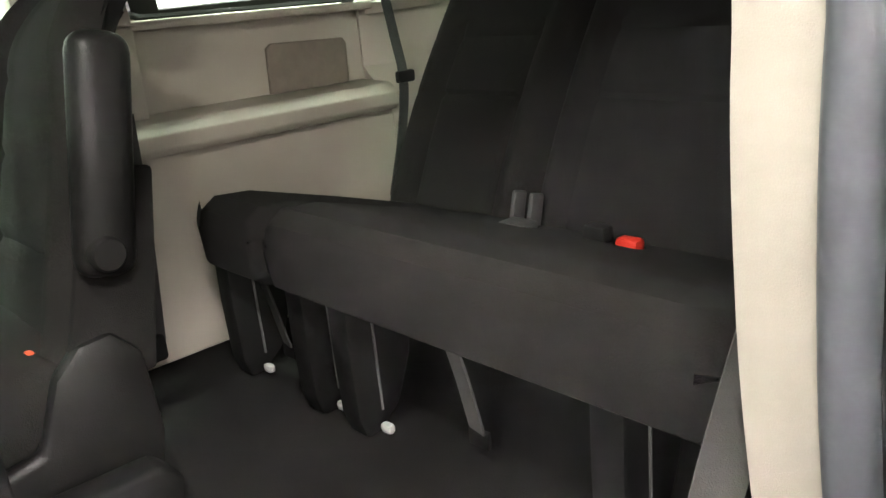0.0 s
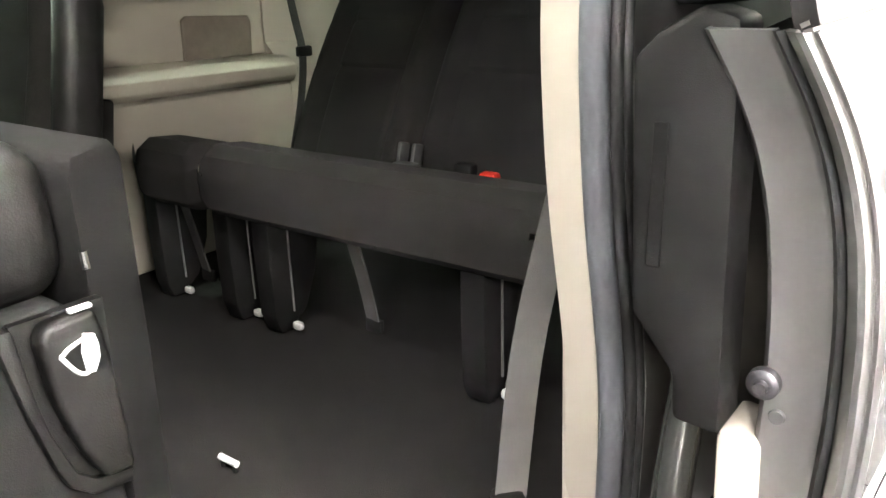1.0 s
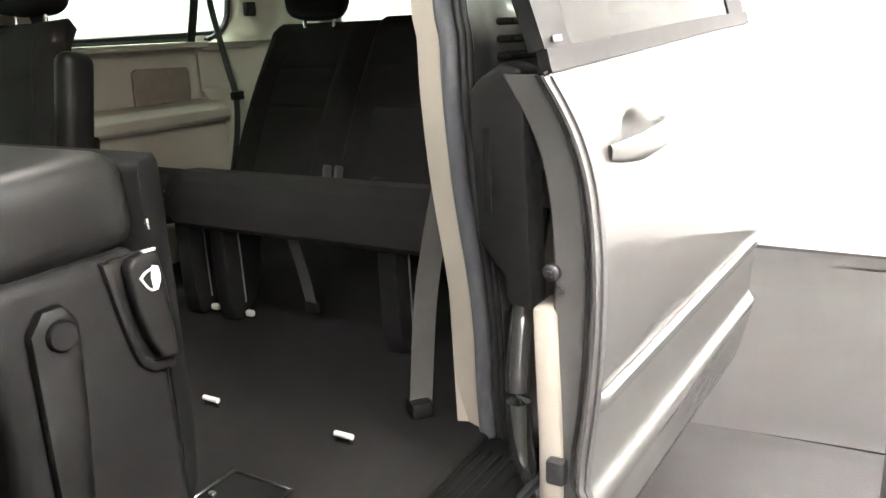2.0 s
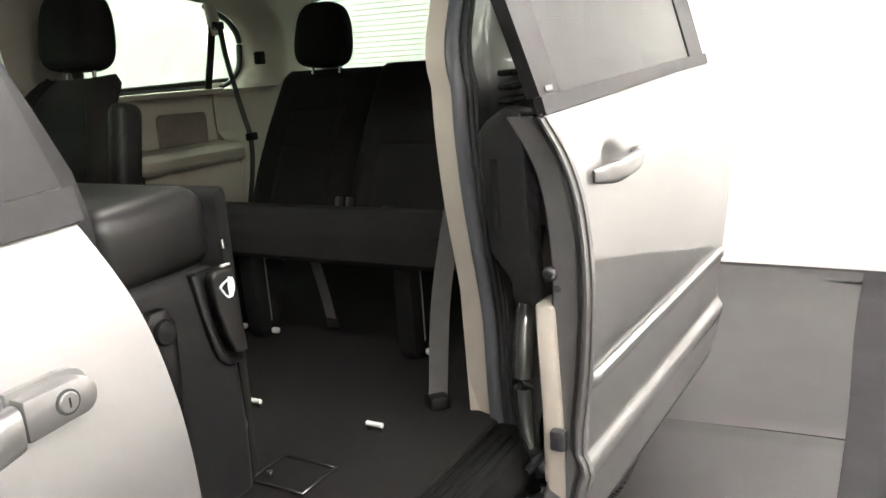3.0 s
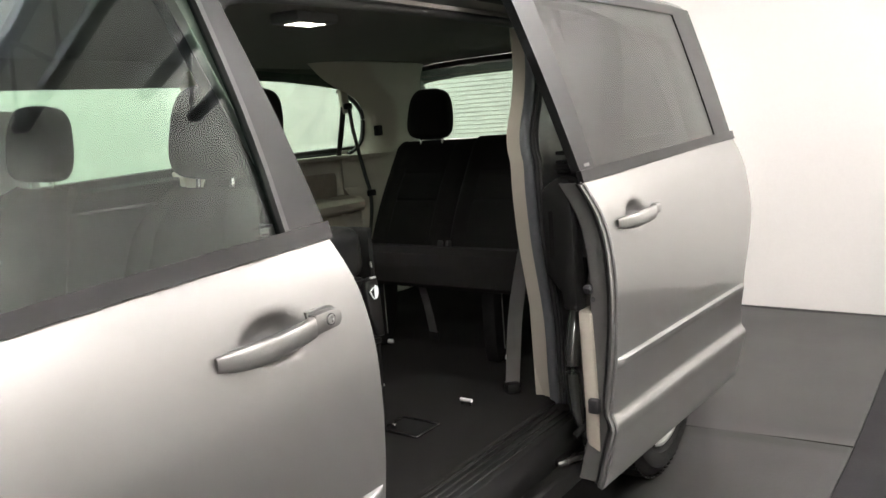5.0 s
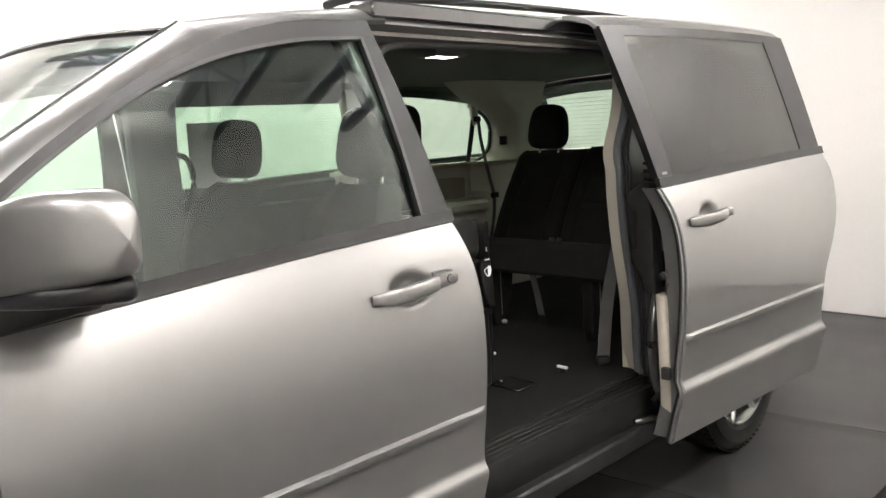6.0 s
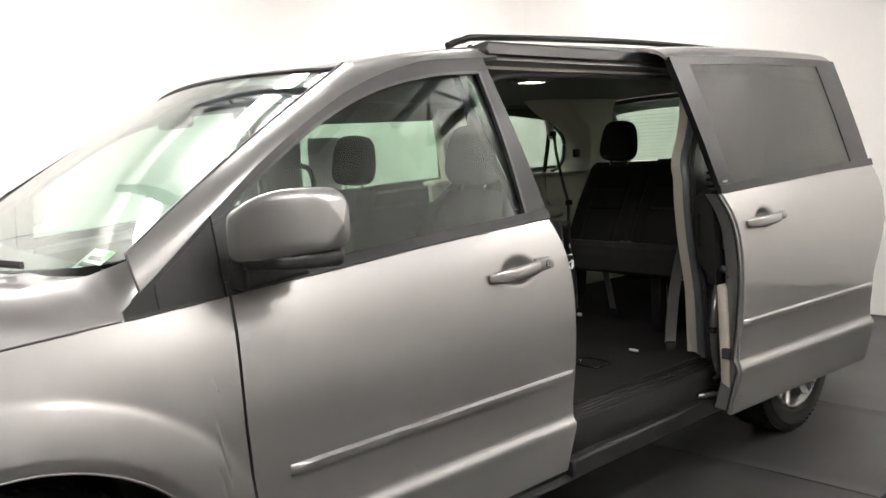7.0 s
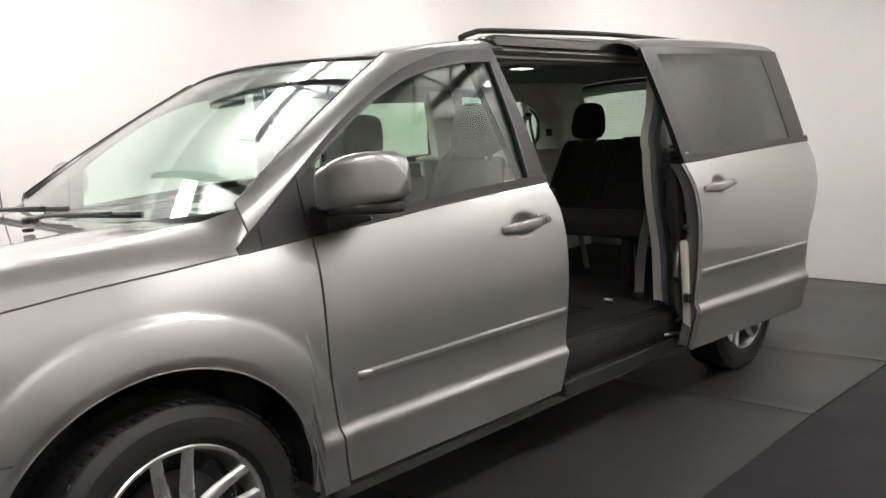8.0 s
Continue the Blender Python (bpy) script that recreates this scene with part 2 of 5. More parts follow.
def turned(profile, centre, n=48, axis="y"):
    """A profile of (offset along the axis, radius) turned about it."""
    V, F = [], []
    for o, r in profile:
        for k in range(n):
            a = 2 * math.pi * k / n
            c, s = r * math.cos(a), r * math.sin(a)
            V.append(Vector(centre) + Vector({"y": (c, o, s), "z": (c, s, o), "x": (o, c, s)}[axis]))
    m = len(profile)
    for i in range(m - 1):
        for k in range(n):
            F.append((i * n + k, i * n + (k + 1) % n, (i + 1) * n + (k + 1) % n, (i + 1) * n + k))
    return V, F


def cushion(c, s, r, m=None, puff=0.0, nx=10):
    """A soft block: a superellipsoid-like pad with flat middle and full edges."""
    V, F = rbox((0, 0, 0), s, r, 4)
    return [(m or Matrix()) @ v + Vector(c) for v in V], F


def table(pairs):
    """A smooth function through (key, value) pairs."""
    ks = np.array(sorted(p[0] for p in pairs))
    vs = np.array([v for _, v in sorted(pairs)])
    g = np.gradient(vs, ks)

    def f(q):
        if q <= ks[0]:
            return float(vs[0] + g[0] * (q - ks[0]))
        if q >= ks[-1]:
            return float(vs[-1] + g[-1] * (q - ks[-1]))
        i = int(np.searchsorted(ks, q) - 1)
        h = ks[i + 1] - ks[i]
        t = (q - ks[i]) / h
        return float((2 * t**3 - 3 * t**2 + 1) * vs[i] + (t**3 - 2 * t**2 + t) * h * g[i] + (-2 * t**3 + 3 * t**2) * vs[i + 1] + (t**3 - t**2) * h * g[i + 1])
    return f


# ---- room ----
def cove_walls():
    """White walls round the room with rounded corners."""
    x0, x1, y0, y1, r = -6.0, 5.64, -2.72, 4.0, 0.5
    loop = []
    for cx, cy, a0 in ((x1 - r, y1 - r, 0), (x0 + r, y1 - r, 90), (x0 + r, y0 + r, 180), (x1 - r, y0 + r, 270)):
        for k in range(9):
            a = radians(a0 + 90 * k / 8)
            loop.append((cx + r * math.cos(a), cy + r * math.sin(a)))
    return loop


loop = cove_walls()
names = ["wall_north", "wall_west", "wall_south", "wall_east"]
for w in range(4):
    idx = [(w * 9 - 5 + k) % 36 for k in range(10)]
    pts = [loop[i] for i in idx]
    cx, cy = sum(p[0] for p in pts) / 10, sum(p[1] for p in pts) / 10
    geo = grid(lambda u, v: (*pts[round(u * 9)], -0.05 + v * (CEIL + 0.1)), 9, 1, out=(-cx, 0.6 - cy, 0), thick=0.12)
    tagged(part(names[w], geo, DIMWALL if w == 2 else WALL, deg=60), "unseen wall behind the photo bay, darkened to dim its reflection" if w == 2 else "white painted studio wall with rounded corners", "wall", kind="structure")
ground = part("ground", grid(lambda u, v: (-60 + 120 * u, -60 + 120 * v, 0), 8, 8, (0, 0, 1)), FLOORM, smooth=False)
tagged(ground, "black rubber-coated floor of the photo bay", "floor", kind="structure")
tagged(part("ceiling", box2((-6.2, -2.9, CEIL), (5.9, 4.2, CEIL + 0.15), 0), CEILM, smooth=False), "white roof deck above open steel joists", "ceiling", kind="structure")

MATS = thing("floor_mat", 1.4, 1.0, 0, "grey rubber floor mat sheets laid edge to edge", "mat", kind="structure")
edges_x = [-3.2, -0.6, 0.9, 2.49, 3.47, 5.55]
for k in range(len(edges_x) - 1):
    xa, xb = edges_x[k] + 0.003, edges_x[k + 1] - 0.003

    def sheet(u, v, xa=xa, xb=xb, k=k):
        x, y = xa + (xb - xa) * u, -0.485 + 3.2 * v
        x += 0.09 * (0.6 - y) * (1 if k < 4 or u < 0.9 else 0)
        lift = 0.006 + 0.006 * math.exp(-((min(u, 1 - u) * (xb - xa)) / 0.04) ** 2) * (0.6 + 0.4 * math.sin(7 * y + k))
        return x, y + 0.006 * math.sin(3 * x), lift
    part("mat_sheet", grid(sheet, 40, 20, (0, 0, 1), 0.005), MATM, MATS)


def joist(x):
    j = thing("roof_joist", x, 0.6, CEIL - 0.45, "dark painted open-web steel roof joist", "joist", "roof joists")
    part("top_chord", box2((x - 0.04, -2.7, CEIL - 0.09), (x + 0.04, 3.9, CEIL - 0.03), 0.004), JOIST, j)
    part("bottom_chord", box2((x - 0.04, -2.4, CEIL - 0.50), (x + 0.04, 3.6, CEIL - 0.45), 0.004), JOIST, j)
    web = []
    for k in range(10):
        ya = -2.4 + 0.6 * k
        a, b = Vector((x, ya, CEIL - 0.47)), Vector((x, ya + 0.3, CEIL - 0.06))
        c = Vector((x, ya + 0.6, CEIL - 0.47))
        web += [tube([a, b], 0.014, 6), tube([b, c], 0.014, 6)]
    part("web_rod", join(*web), JOIST, j)
    return j


for jx in (-3.9, -1.8, 0.3, 1.35, 2.4, 3.45, 4.6):
    joist(jx)
for sx, sy in STRIPS:
    f = thing("strip_light", sx, sy, CEIL - 0.33, "white fluorescent strip light under the ceiling", "light", "strip lights")
    part("housing", box2((sx - 0.61, sy - 0.15, CEIL - 0.315), (sx + 0.61, sy + 0.15, CEIL - 0.24), 0.01), WHITE, f)
    for dy in (-0.066, 0.066):
        part("diffuser", box2((sx - 0.595, sy + dy - 0.060, CEIL - 0.335), (sx + 0.595, sy + dy + 0.060, CEIL - 0.316), 0.008), TUBE, f)
    for hx in (-0.4, 0.4):
        part("hanger", tube([Vector((sx + hx, sy, CEIL - 0.25)), Vector((sx + hx, sy, CEIL))], 0.006, 6), STEEL, f)

# ---- the van's body surface ----
AXF, AXR, HUB = -0.035, 3.078, 0.345
ARCH, ADX, AZ = 0.412, -0.026, 0.369                # wheel openings: radius, and their centres beside the hubs
SIDE = table([(0.20, 0.085), (0.25, 0.066), (0.29, 0.048), (0.36, 0.030), (0.43, 0.013), (0.457, 0.006), (0.467, 0.006), (0.488, 0.019), (0.51, 0.020), (0.62, 0.010), (0.72, 0.002), (0.82, -0.001), (0.90, 0.003), (0.97, 0.014), (1.03, 0.032), (1.08, 0.054), (1.10, 0.064)])
FRAME = table([(0.19, 1.040), (0.30, 1.126), (0.43, 1.229), (0.55, 1.319), (0.70, 1.416), (0.87, 1.507), (1.09, 1.578), (1.36, 1.603), (1.75, 1.622), (2.2, 1.636), (2.7, 1.642), (3.1, 1.628), (3.35, 1.592), (3.55, 1.51), (3.75, 1.37)])
BELT = table([(0.0, 1.012), (0.2, 1.028), (0.41, 1.043), (0.75, 1.068), (1.0, 1.087), (1.3, 1.104), (1.5, 1.114), (2.0, 1.138), (2.45, 1.156), (2.87, 1.167), (3.5, 1.180), (4.1, 1.192)])


def frame_width(x):
    return 0.024 + 0.018 * min(1, max(0, (x - 0.75) / 0.35))


def belt(x):
    return BELT(x)


def plan(x):
    """How far the side draws in towards the nose and the tail."""
    p = 0.0
    if x < 0.5:
        p += 0.055 * ((0.5 - x) / 0.9) ** 2
    if x < -0.45:
        p += 0.42 * ((-0.45 - x) / 0.5) ** 2.4
    if x > 2.9:
        p += 0.06 * ((x - 2.9) / 1.0) ** 2
    if x > 3.75:
        p += 0.20 * ((x - 3.75) / 0.4) ** 2.6
    return p


def taper(x, z):
    """How far the shoulder and the glass draw in towards the tail."""
    k = min(1, max(0, (z - 0.70) / 0.40))
    t = 0.05 * min(1, max(0, (x - 1.7) / 1.1)) ** 1.5 + 0.03 * max(0, x - 2.8)
    return t * k * k * (3 - 2 * k)


def flare(x, z):
    """Wheel-arch bulge with a lip that turns in again at its edge."""
    f = 0.0
    for xc, amount in ((AXF, 0.022), (AXR, 0.018)):
        r = math.hypot(x - xc - ADX, z - AZ)
        s = min(1, max(0, (0.552 - r) / 0.108))
        g = min(1, max(0, (x - 2.66) / 0.14)) if xc > 1 else 1.0
        if x > xc + ADX:
            g *= min(1, max(0, (z - 0.28) / 0.34))
        f -= amount * s * (1.6 - 0.6 * s) * min(1, s * 6) * g
        f += 0.30 * amount * min(1, max(0, (0.441 - r) / 0.030)) ** 1.3 * g
    return f * min(1, max(0, (z - 0.2) / 0.15))


def side(x, z):
    """y of the left flank."""
    zb = belt(x)
    if z > zb:
        q = z - zb
        return 0.064 + plan(x) + taper(x, z) + 0.25 * q + 0.06 * q * q
    k = min(1, max(0, (z - 0.66) / (zb - 0.66)))
    return SIDE(z + (1.10 - zb) * k * k * (3 - 2 * k)) + plan(x) + taper(x, z) + flare(x, z)


def patch(fl, fr, zb, zt, nu, nv, lift=0.0, thick=0.02, dent=None):
    def P(u, v):
        x, z = 0.0, 0.0
        z = 0.8
        for _ in range(6):
            x = fl(z) + (fr(z) - fl(z)) * u
            a, b = zb(x), zt(x)
            z = a + (b - a) * v
        d = 0.0
        if dent:
            r = math.hypot((x - dent[0]) / dent[2], (z - dent[1]) / dent[3])
            q = min(1, max(0, (1.0 - r) / 0.7))
            d = dent[4] * q * q * (3 - 2 * q)
        return x, side(x, z) - lift + d, z
    return grid(P, nu, nv, (0, -1, 0.2), thick)


K = lambda c: (lambda q: c)


def arch_bottom(xc, low):
    def f(x):
        d = abs(x - xc - ADX)
        return max(low, AZ + math.sqrt(max(0, ARCH**2 - d * d))) if d < ARCH else low
    return f


VAN = thing("minivan", 1.6, MID, 0, "silver minivan with its side door slid open", "minivan")
FD_F = table([(0.25, 0.505), (0.32, 0.481), (0.51, 0.436), (0.697, 0.415), (0.858, 0.410), (0.994, 0.422), (1.04, 0.428), (1.1, 0.433)])
FD_R = table([(0.25, 1.500), (0.5, 1.512), (0.8, 1.515), (0.95, 1.509), (1.03, 1.499), (1.10, 1.480), (1.13, 1.470)])
PIL_R = table([(1.08, 1.486), (1.3, 1.440), (1.60, 1.362)])       # rear edge of the front door's frame
GL_R = table([(1.08, 1.384), (1.3, 1.368), (1.60, 1.322)])        # rear edge of its glass
SL_F = table([(0.25, 1.522), (0.45, 1.524), (0.66, 1.527), (0.88, 1.523), (1.03, 1.510), (1.10, 1.490), (1.15, 1.476)])
SL_R = table([(0.27, 2.63), (0.40, 2.625), (0.60, 2.606), (0.72, 2.612), (0.83, 2.69), (0.93, 2.772), (1.0, 2.808), (1.08, 2.832), (1.165, 2.815)])
SLP_F = table([(1.10, 1.494), (1.3, 1.452), (1.64, 1.372)])
SLP_R = table([(1.10, 2.806), (1.3, 2.766), (1.64, 2.690)])
SLG_F = table([(1.10, 1.575), (1.3, 1.545), (1.64, 1.480)])
SLG_R = table([(1.10, 2.600), (1.3, 2.560), (1.64, 2.485)])
AJAR = Matrix.Translation((-0.005, -0.007, 0.012))
INNER = Matrix.Translation((0, 0.040, 0))
OPEN = pose(0.770, -0.116, 0.016) @ Matrix.Translation((1.5, 0, 0)) @ pose(0, 0, 0, 0, 0.7, -2.2) @ Matrix.Translation((-1.5, 0, 0))


def both(name, geo, mat, label=""):
    """A panel on each side of the van."""
    part(name, geo, mat, VAN, label)
    part(name, mirrored(geo), mat, VAN, label)


def handle_geo(x0, x1, zc, tilt=0.003, cut=1.0):
    """Bowed grip bar of a door handle, with squared-off section; cut below 1 ends it square before its rear foot."""
    def P(u, v):
        tip = cut < 1 and u > 0.999
        u *= cut
        a = 2 * math.pi * v
        x = x0 + (x1 - x0) * u
        e = 1 - abs(2 * u - 1) ** 5
        ca, sa = math.cos(a), math.sin(a)
        ca, sa = math.copysign(abs(ca) ** 0.7, ca), math.copysign(abs(sa) ** 0.7, sa)
        h = (0.0175 + 0.003 * (1 - u)) * (0.55 + 0.45 * e)
        d = 0.011 * (0.35 + 0.65 * e)
        yc = side(x, zc) - 0.004 - 0.026 * (1 - (2 * u - 1) ** 4) + (0.016 * (u / cut) ** 4 if cut < 1 else 0)
        if tip:
            h = d = 0.001
        return x, yc + d * ca, zc + h * sa + tilt * u
    return grid(P, 30, 16, None)


def front_door(mir):
    w = (lambda g: mirrored(g)) if mir else (lambda g: g)
    d = part("front_door", w(patch(FD_F, FD_R, K(0.306), belt, 120, 90, thick=0.03, dent=(1.290, 0.978, 0.078, 0.046, 0.020))), PAINT, VAN, "silver front door with black window frame")
    part("window_glass", w(patch(K(0.46), GL_R, lambda x: belt(x) + 0.022, lambda x: FRAME(x) - frame_width(x) + 0.01, 24, 10, -0.008, 0.004)), GLASS, d, "green tinted side glass")
    part("top_frame", w(patch(K(0.415), PIL_R, lambda x: FRAME(x) - frame_width(x), FRAME, 40, 3, 0.004, 0.02)), BLACKTRIM, d)
    part("rear_frame", w(patch(GL_R, PIL_R, lambda x: belt(x) + 0.027, lambda x: FRAME(x) - frame_width(x) - 0.001, 4, 16, 0.004, 0.02)), BLACKTRIM, d)
    part("glass_seal", w(patch(lambda z: GL_R(z) - 0.004, lambda z: GL_R(z) + 0.006, lambda x: belt(x) + 0.027, lambda x: FRAME(x) - frame_width(x), 2, 16, 0.008, 0.012)), RUBBER, d, "black rubber glass seal")
    part("glass_seal", w(patch(K(0.47), GL_R, lambda x: FRAME(x) - frame_width(x) - 0.005, lambda x: FRAME(x) - frame_width(x) + 0.003, 40, 2, 0.007, 0.012)), RUBBER, d, "black rubber glass seal")
    part("front_frame", w(patch(K(0.415), K(0.475), lambda x: belt(x) + 0.027, lambda x: FRAME(x) - frame_width(x) - 0.001, 4, 8, 0.004, 0.02)), BLACKTRIM, d)
    part("belt_trim", w(patch(K(0.415), lambda z: 1.483, lambda x: belt(x) - 0.003, lambda x: belt(x) + 0.027, 40, 4, 0.006, 0.016)), BLACKTRIM, d)

    def strip(u, v):
        x = 0.510 + 0.996 * u
        prof = [(0.0, 0.0), (0.010, 0.004), (0.012, 0.012), (0.011, 0.024), (0.004, 0.030), (0.0, 0.031)][round(v * 5)]
        e = min(1, min(u, 1 - u) * 60)
        z = 0.612 + 0.002 * u + 0.9 * prof[1]
        return x, side(x, z) - prof[0] * e - 0.001, z
    part("side_molding", w(grid(strip, 40, 5, (0, -1, 0))), PAINT, d, "silver body-side molding strip")
    part("handle", w(handle_geo(1.168, 1.438, 0.971, 0.017, 0.717)), PAINT, d, "silver pull handle")

    def foot(grow):
        """Rounded outline of the fixed rear foot of the handle."""
        out = [(1.3630 - 0.6 * grow, 0.9660 - grow), (1.3630 - 0.6 * grow, 1.0000 + grow)]
        for k in range(11):
            q = math.pi / 2 - math.pi * k / 10
            ca, sa = max(0.0, math.cos(q)), math.sin(q)
            out.append((1.404 + (0.022 + grow) * ca ** 0.7, 0.9855 + math.copysign((0.0160 + grow) * abs(sa) ** 0.8, sa)))
        return out
    yf = side(1.405, 0.985)
    # thin dark plate: the recess's shading line, put in as colour
    part("handle_shade_line", w(prism(foot(0.004), "y", yf - 0.0010, yf + 0.012, 0.0, 1)), PAINT_IN, d, "dark plate standing in for the shading line round the handle recess")
    part("handle_foot", w(prism(foot(0.0), "y", yf - 0.0185, yf + 0.01, 0.005, 2)), PAINT, d)
    if not mir:
        part("lock_rim", turned([(-0.0245, 0.0), (-0.0245, 0.0104), (-0.018, 0.0108)], (1.398, yf + 0.0045, 0.9860), 24), PAINT_DK, d)
        part("key_cylinder", turned([(-0.0262, 0.0), (-0.0262, 0.0078), (-0.0252, 0.0086), (-0.018, 0.0086)], (1.398, yf + 0.0045, 0.9860), 24), PAINT, d, "round bright key lock")
        part("key_slot", box2((1.3973, yf - 0.0222, 0.982), (1.3987, yf - 0.0205, 0.990), 0), PLASTIC, d)
        for xa, xb, za in ((1.322, 1.346, 1.146), (1.350, 1.366, 1.147), (1.326, 1.352, 1.134), (1.328, 1.360, 1.124)):
            part("print_bar", patch(K(xa), K(xb), K(za), K(za + 0.003), 3, 1, -0.0068, 0.0006), WEBBING, d, "pale etched print on the glass")
    # inner trim
    part("inner_panel", w(patch(lambda z: FD_F(z) + 0.03, lambda z: FD_R(z) - 0.03, K(0.34), lambda x: belt(x) - 0.01, 12, 12, -0.085, 0.05)), PLASTIC, d, "dark plastic inner door panel")
    return d


def slider(m, mir):
    w = (lambda g: mirrored(g)) if mir else (lambda g: moved(g, m))
    d = part("sliding_door", w(patch(SL_F, SL_R, K(0.283), belt, 120, 90, thick=0.006, dent=(1.712, 1.008, 0.070, 0.044, 0.019))), PAINT, VAN, "silver sliding side door" if mir else "silver sliding side door standing open")
    part("window_glass", w(patch(SLG_F, SLG_R, lambda x: belt(x) + 0.022, lambda x: FRAME(x) - 0.026, 20, 10, 0.001, 0.004)), BACKLIT_GLASS if mir else PRIVACY, d, "dark tinted side glass")
    part("front_frame", w(patch(SLP_F, SLG_F, lambda x: belt(x) + 0.027, lambda x: FRAME(x) - 0.03, 5, 16, 0.004, 0.024)), BLACKTRIM, d)
    part("rear_frame", w(patch(SLG_R, SLP_R, lambda x: belt(x) + 0.027, lambda x: FRAME(x) - 0.03, 5, 16, 0.004, 0.024)), BLACKTRIM, d)
    part("top_frame", w(patch(SLP_F, SLP_R, lambda x: FRAME(x) - 0.03, FRAME, 40, 3, 0.004, 0.024)), BLACKTRIM, d)
    part("belt_trim", w(patch(lambda z: 1.487, lambda z: 2.822, lambda x: belt(x) - 0.003, lambda x: belt(x) + 0.027, 40, 4, 0.006, 0.016)), BLACKTRIM, d)

    def strip(u, v):
        x = 1.533 + 1.062 * u
        prof = [(0.0, 0.0), (0.010, 0.004), (0.012, 0.012), (0.011, 0.026), (0.004, 0.032), (0.0, 0.033)][round(v * 5)]
        e = min(1, min(u, 1 - u) * 60)
        z = 0.618 + 0.004 * u + 0.9 * prof[1]
        return x, side(x, z) - prof[0] * e - 0.001, z
    part("side_molding", w(grid(strip, 40, 5, (0, -1, 0))), PAINT, d, "silver body-side molding strip")
    part("handle", w(handle_geo(1.580, 1.800, 0.996, 0.014)), PAINT, d, "silver pull handle")
    part("handle_cap", w(rbox((1.822, side(1.82, 1.008) - 0.008, 1.010), (0.042, 0.022, 0.030), 0.009, 3)), PAINT, d)
    # roof cheek over the window
    part("roof_cheek", w(grid(lambda u, v: roof_edge(1.372 + 1.30 * u, 0.165 * v), 40, 14, (0, -0.5, 1), 0.012)), PAINT, d)
    x_in = 0.090 if not mir else 0.03
    part("inner_shell", w(patch(lambda z: SL_F(z) + x_in, lambda z: SL_R(z) - 0.06, K(0.78), lambda x: belt(x) - 0.005, 16, 8, -0.040, 0.03)), PLASTIC, d, "dark plastic inner door panel")
    part("lower_shell", w(patch(lambda z: SL_F(z) + x_in, lambda z: SL_R(z) - 0.06, K(0.33), K(0.778), 16, 8, -0.036, 0.03)), BEIGE, d, "beige plastic inner door panel")
    if not mir:
        def end(path):
            def P(u, v2):
                z = 0.292 + (belt(1.49) - 0.30) * v2
                s = u * (len(path) - 1)
                i = min(int(s), len(path) - 2)
                t = s - i
                dx, dy = path[i][0] + (path[i + 1][0] - path[i][0]) * t, path[i][1] + (path[i + 1][1] - path[i][1]) * t
                return SL_F(z) + dx, side(SL_F(z), z) + dy, z
            return grid(P, 2 * (len(path) - 1), 40, (-1, 0.2, 0), 0.004)
        part("edge_lip", w(end([(0.012, -0.002), (0.008, -0.0065), (0.002, -0.007), (-0.002, -0.003), (0.001, 0.001), (-0.004, 0.002), (-0.009, 0.005), (-0.009, 0.010), (-0.003, 0.014), (0.006, 0.020)])), PAINT, d, "rolled silver door edge")
        part("edge_seal", w(end([(0.006, 0.020), (0.012, 0.022), (0.009, 0.028), (0.018, 0.033)])), RUBBER, d, "black rubber edge seal")
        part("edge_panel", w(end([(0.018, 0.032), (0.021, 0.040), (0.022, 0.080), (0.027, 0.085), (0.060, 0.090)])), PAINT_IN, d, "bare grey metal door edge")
        part("inner_cover", moved(prism([(-0.030, 1.118), (0.0, 1.127), (0.036, 1.106), (0.056, 1.084), (0.054, 1.050), (0.048, 0.93), (0.044, 0.866), (0.004, 0.815), (0.001, 0.772), (-0.042, 0.768)], "x", 2.318, 2.378, 0.007, 2), AJAR @ INNER), PLASTIC, d, "black plastic inner door cover")
        # dull black bar on the cover's face paints the shade of a recessed slot
        part("cover_slot_shade", moved(box2((2.3165, 0.020, 0.912), (2.322, 0.033, 1.036), 0.001), AJAR @ INNER), DULLBLACK, d)
        part("inner_skirt", moved(prism([(-0.034, 0.768), (0.002, 0.772), (-0.004, 0.62), (-0.012, 0.40), (-0.050, 0.38), (-0.046, 0.55)], "x", 2.322, 2.40, 0.008, 2), AJAR), BEIGE, d, "beige lower inner door panel")
        part("door_pocket", moved(prism([(2.345, 0.745), (2.44, 0.70), (2.56, 0.45), (2.54, 0.38), (2.40, 0.35), (2.345, 0.40)], "y", -0.045, 0.004, 0.010, 3), AJAR), BEIGE, d, "beige lower inner door panel")
        part("pocket_plug", moved(turned([(0.0, 0.0), (0.0, 0.008), (-0.006, 0.010)], (2.395, 0.008, 0.475), 14), AJAR), INK, d)
        part("edge_bolt", moved(turned([(-0.010, 0.0), (-0.010, 0.005), (-0.005, 0.006), (-0.005, 0.009), (-0.002, 0.013), (0.006, 0.0135)], (2.309, -0.036, 0.834), 20, "x"), AJAR), STEEL, d, "steel striker bolt")
        part("edge_hole", moved(turned([(-0.001, 0.0), (-0.001, 0.006), (0.002, 0.007)], (2.309, -0.049, 0.808), 12, "x"), AJAR), INK, d)
        part("lower_latch", moved(rbox((2.306, -0.045, 0.52), (0.022, 0.03, 0.04), 0.005, 2), AJAR), STEEL, d, "steel door latch")
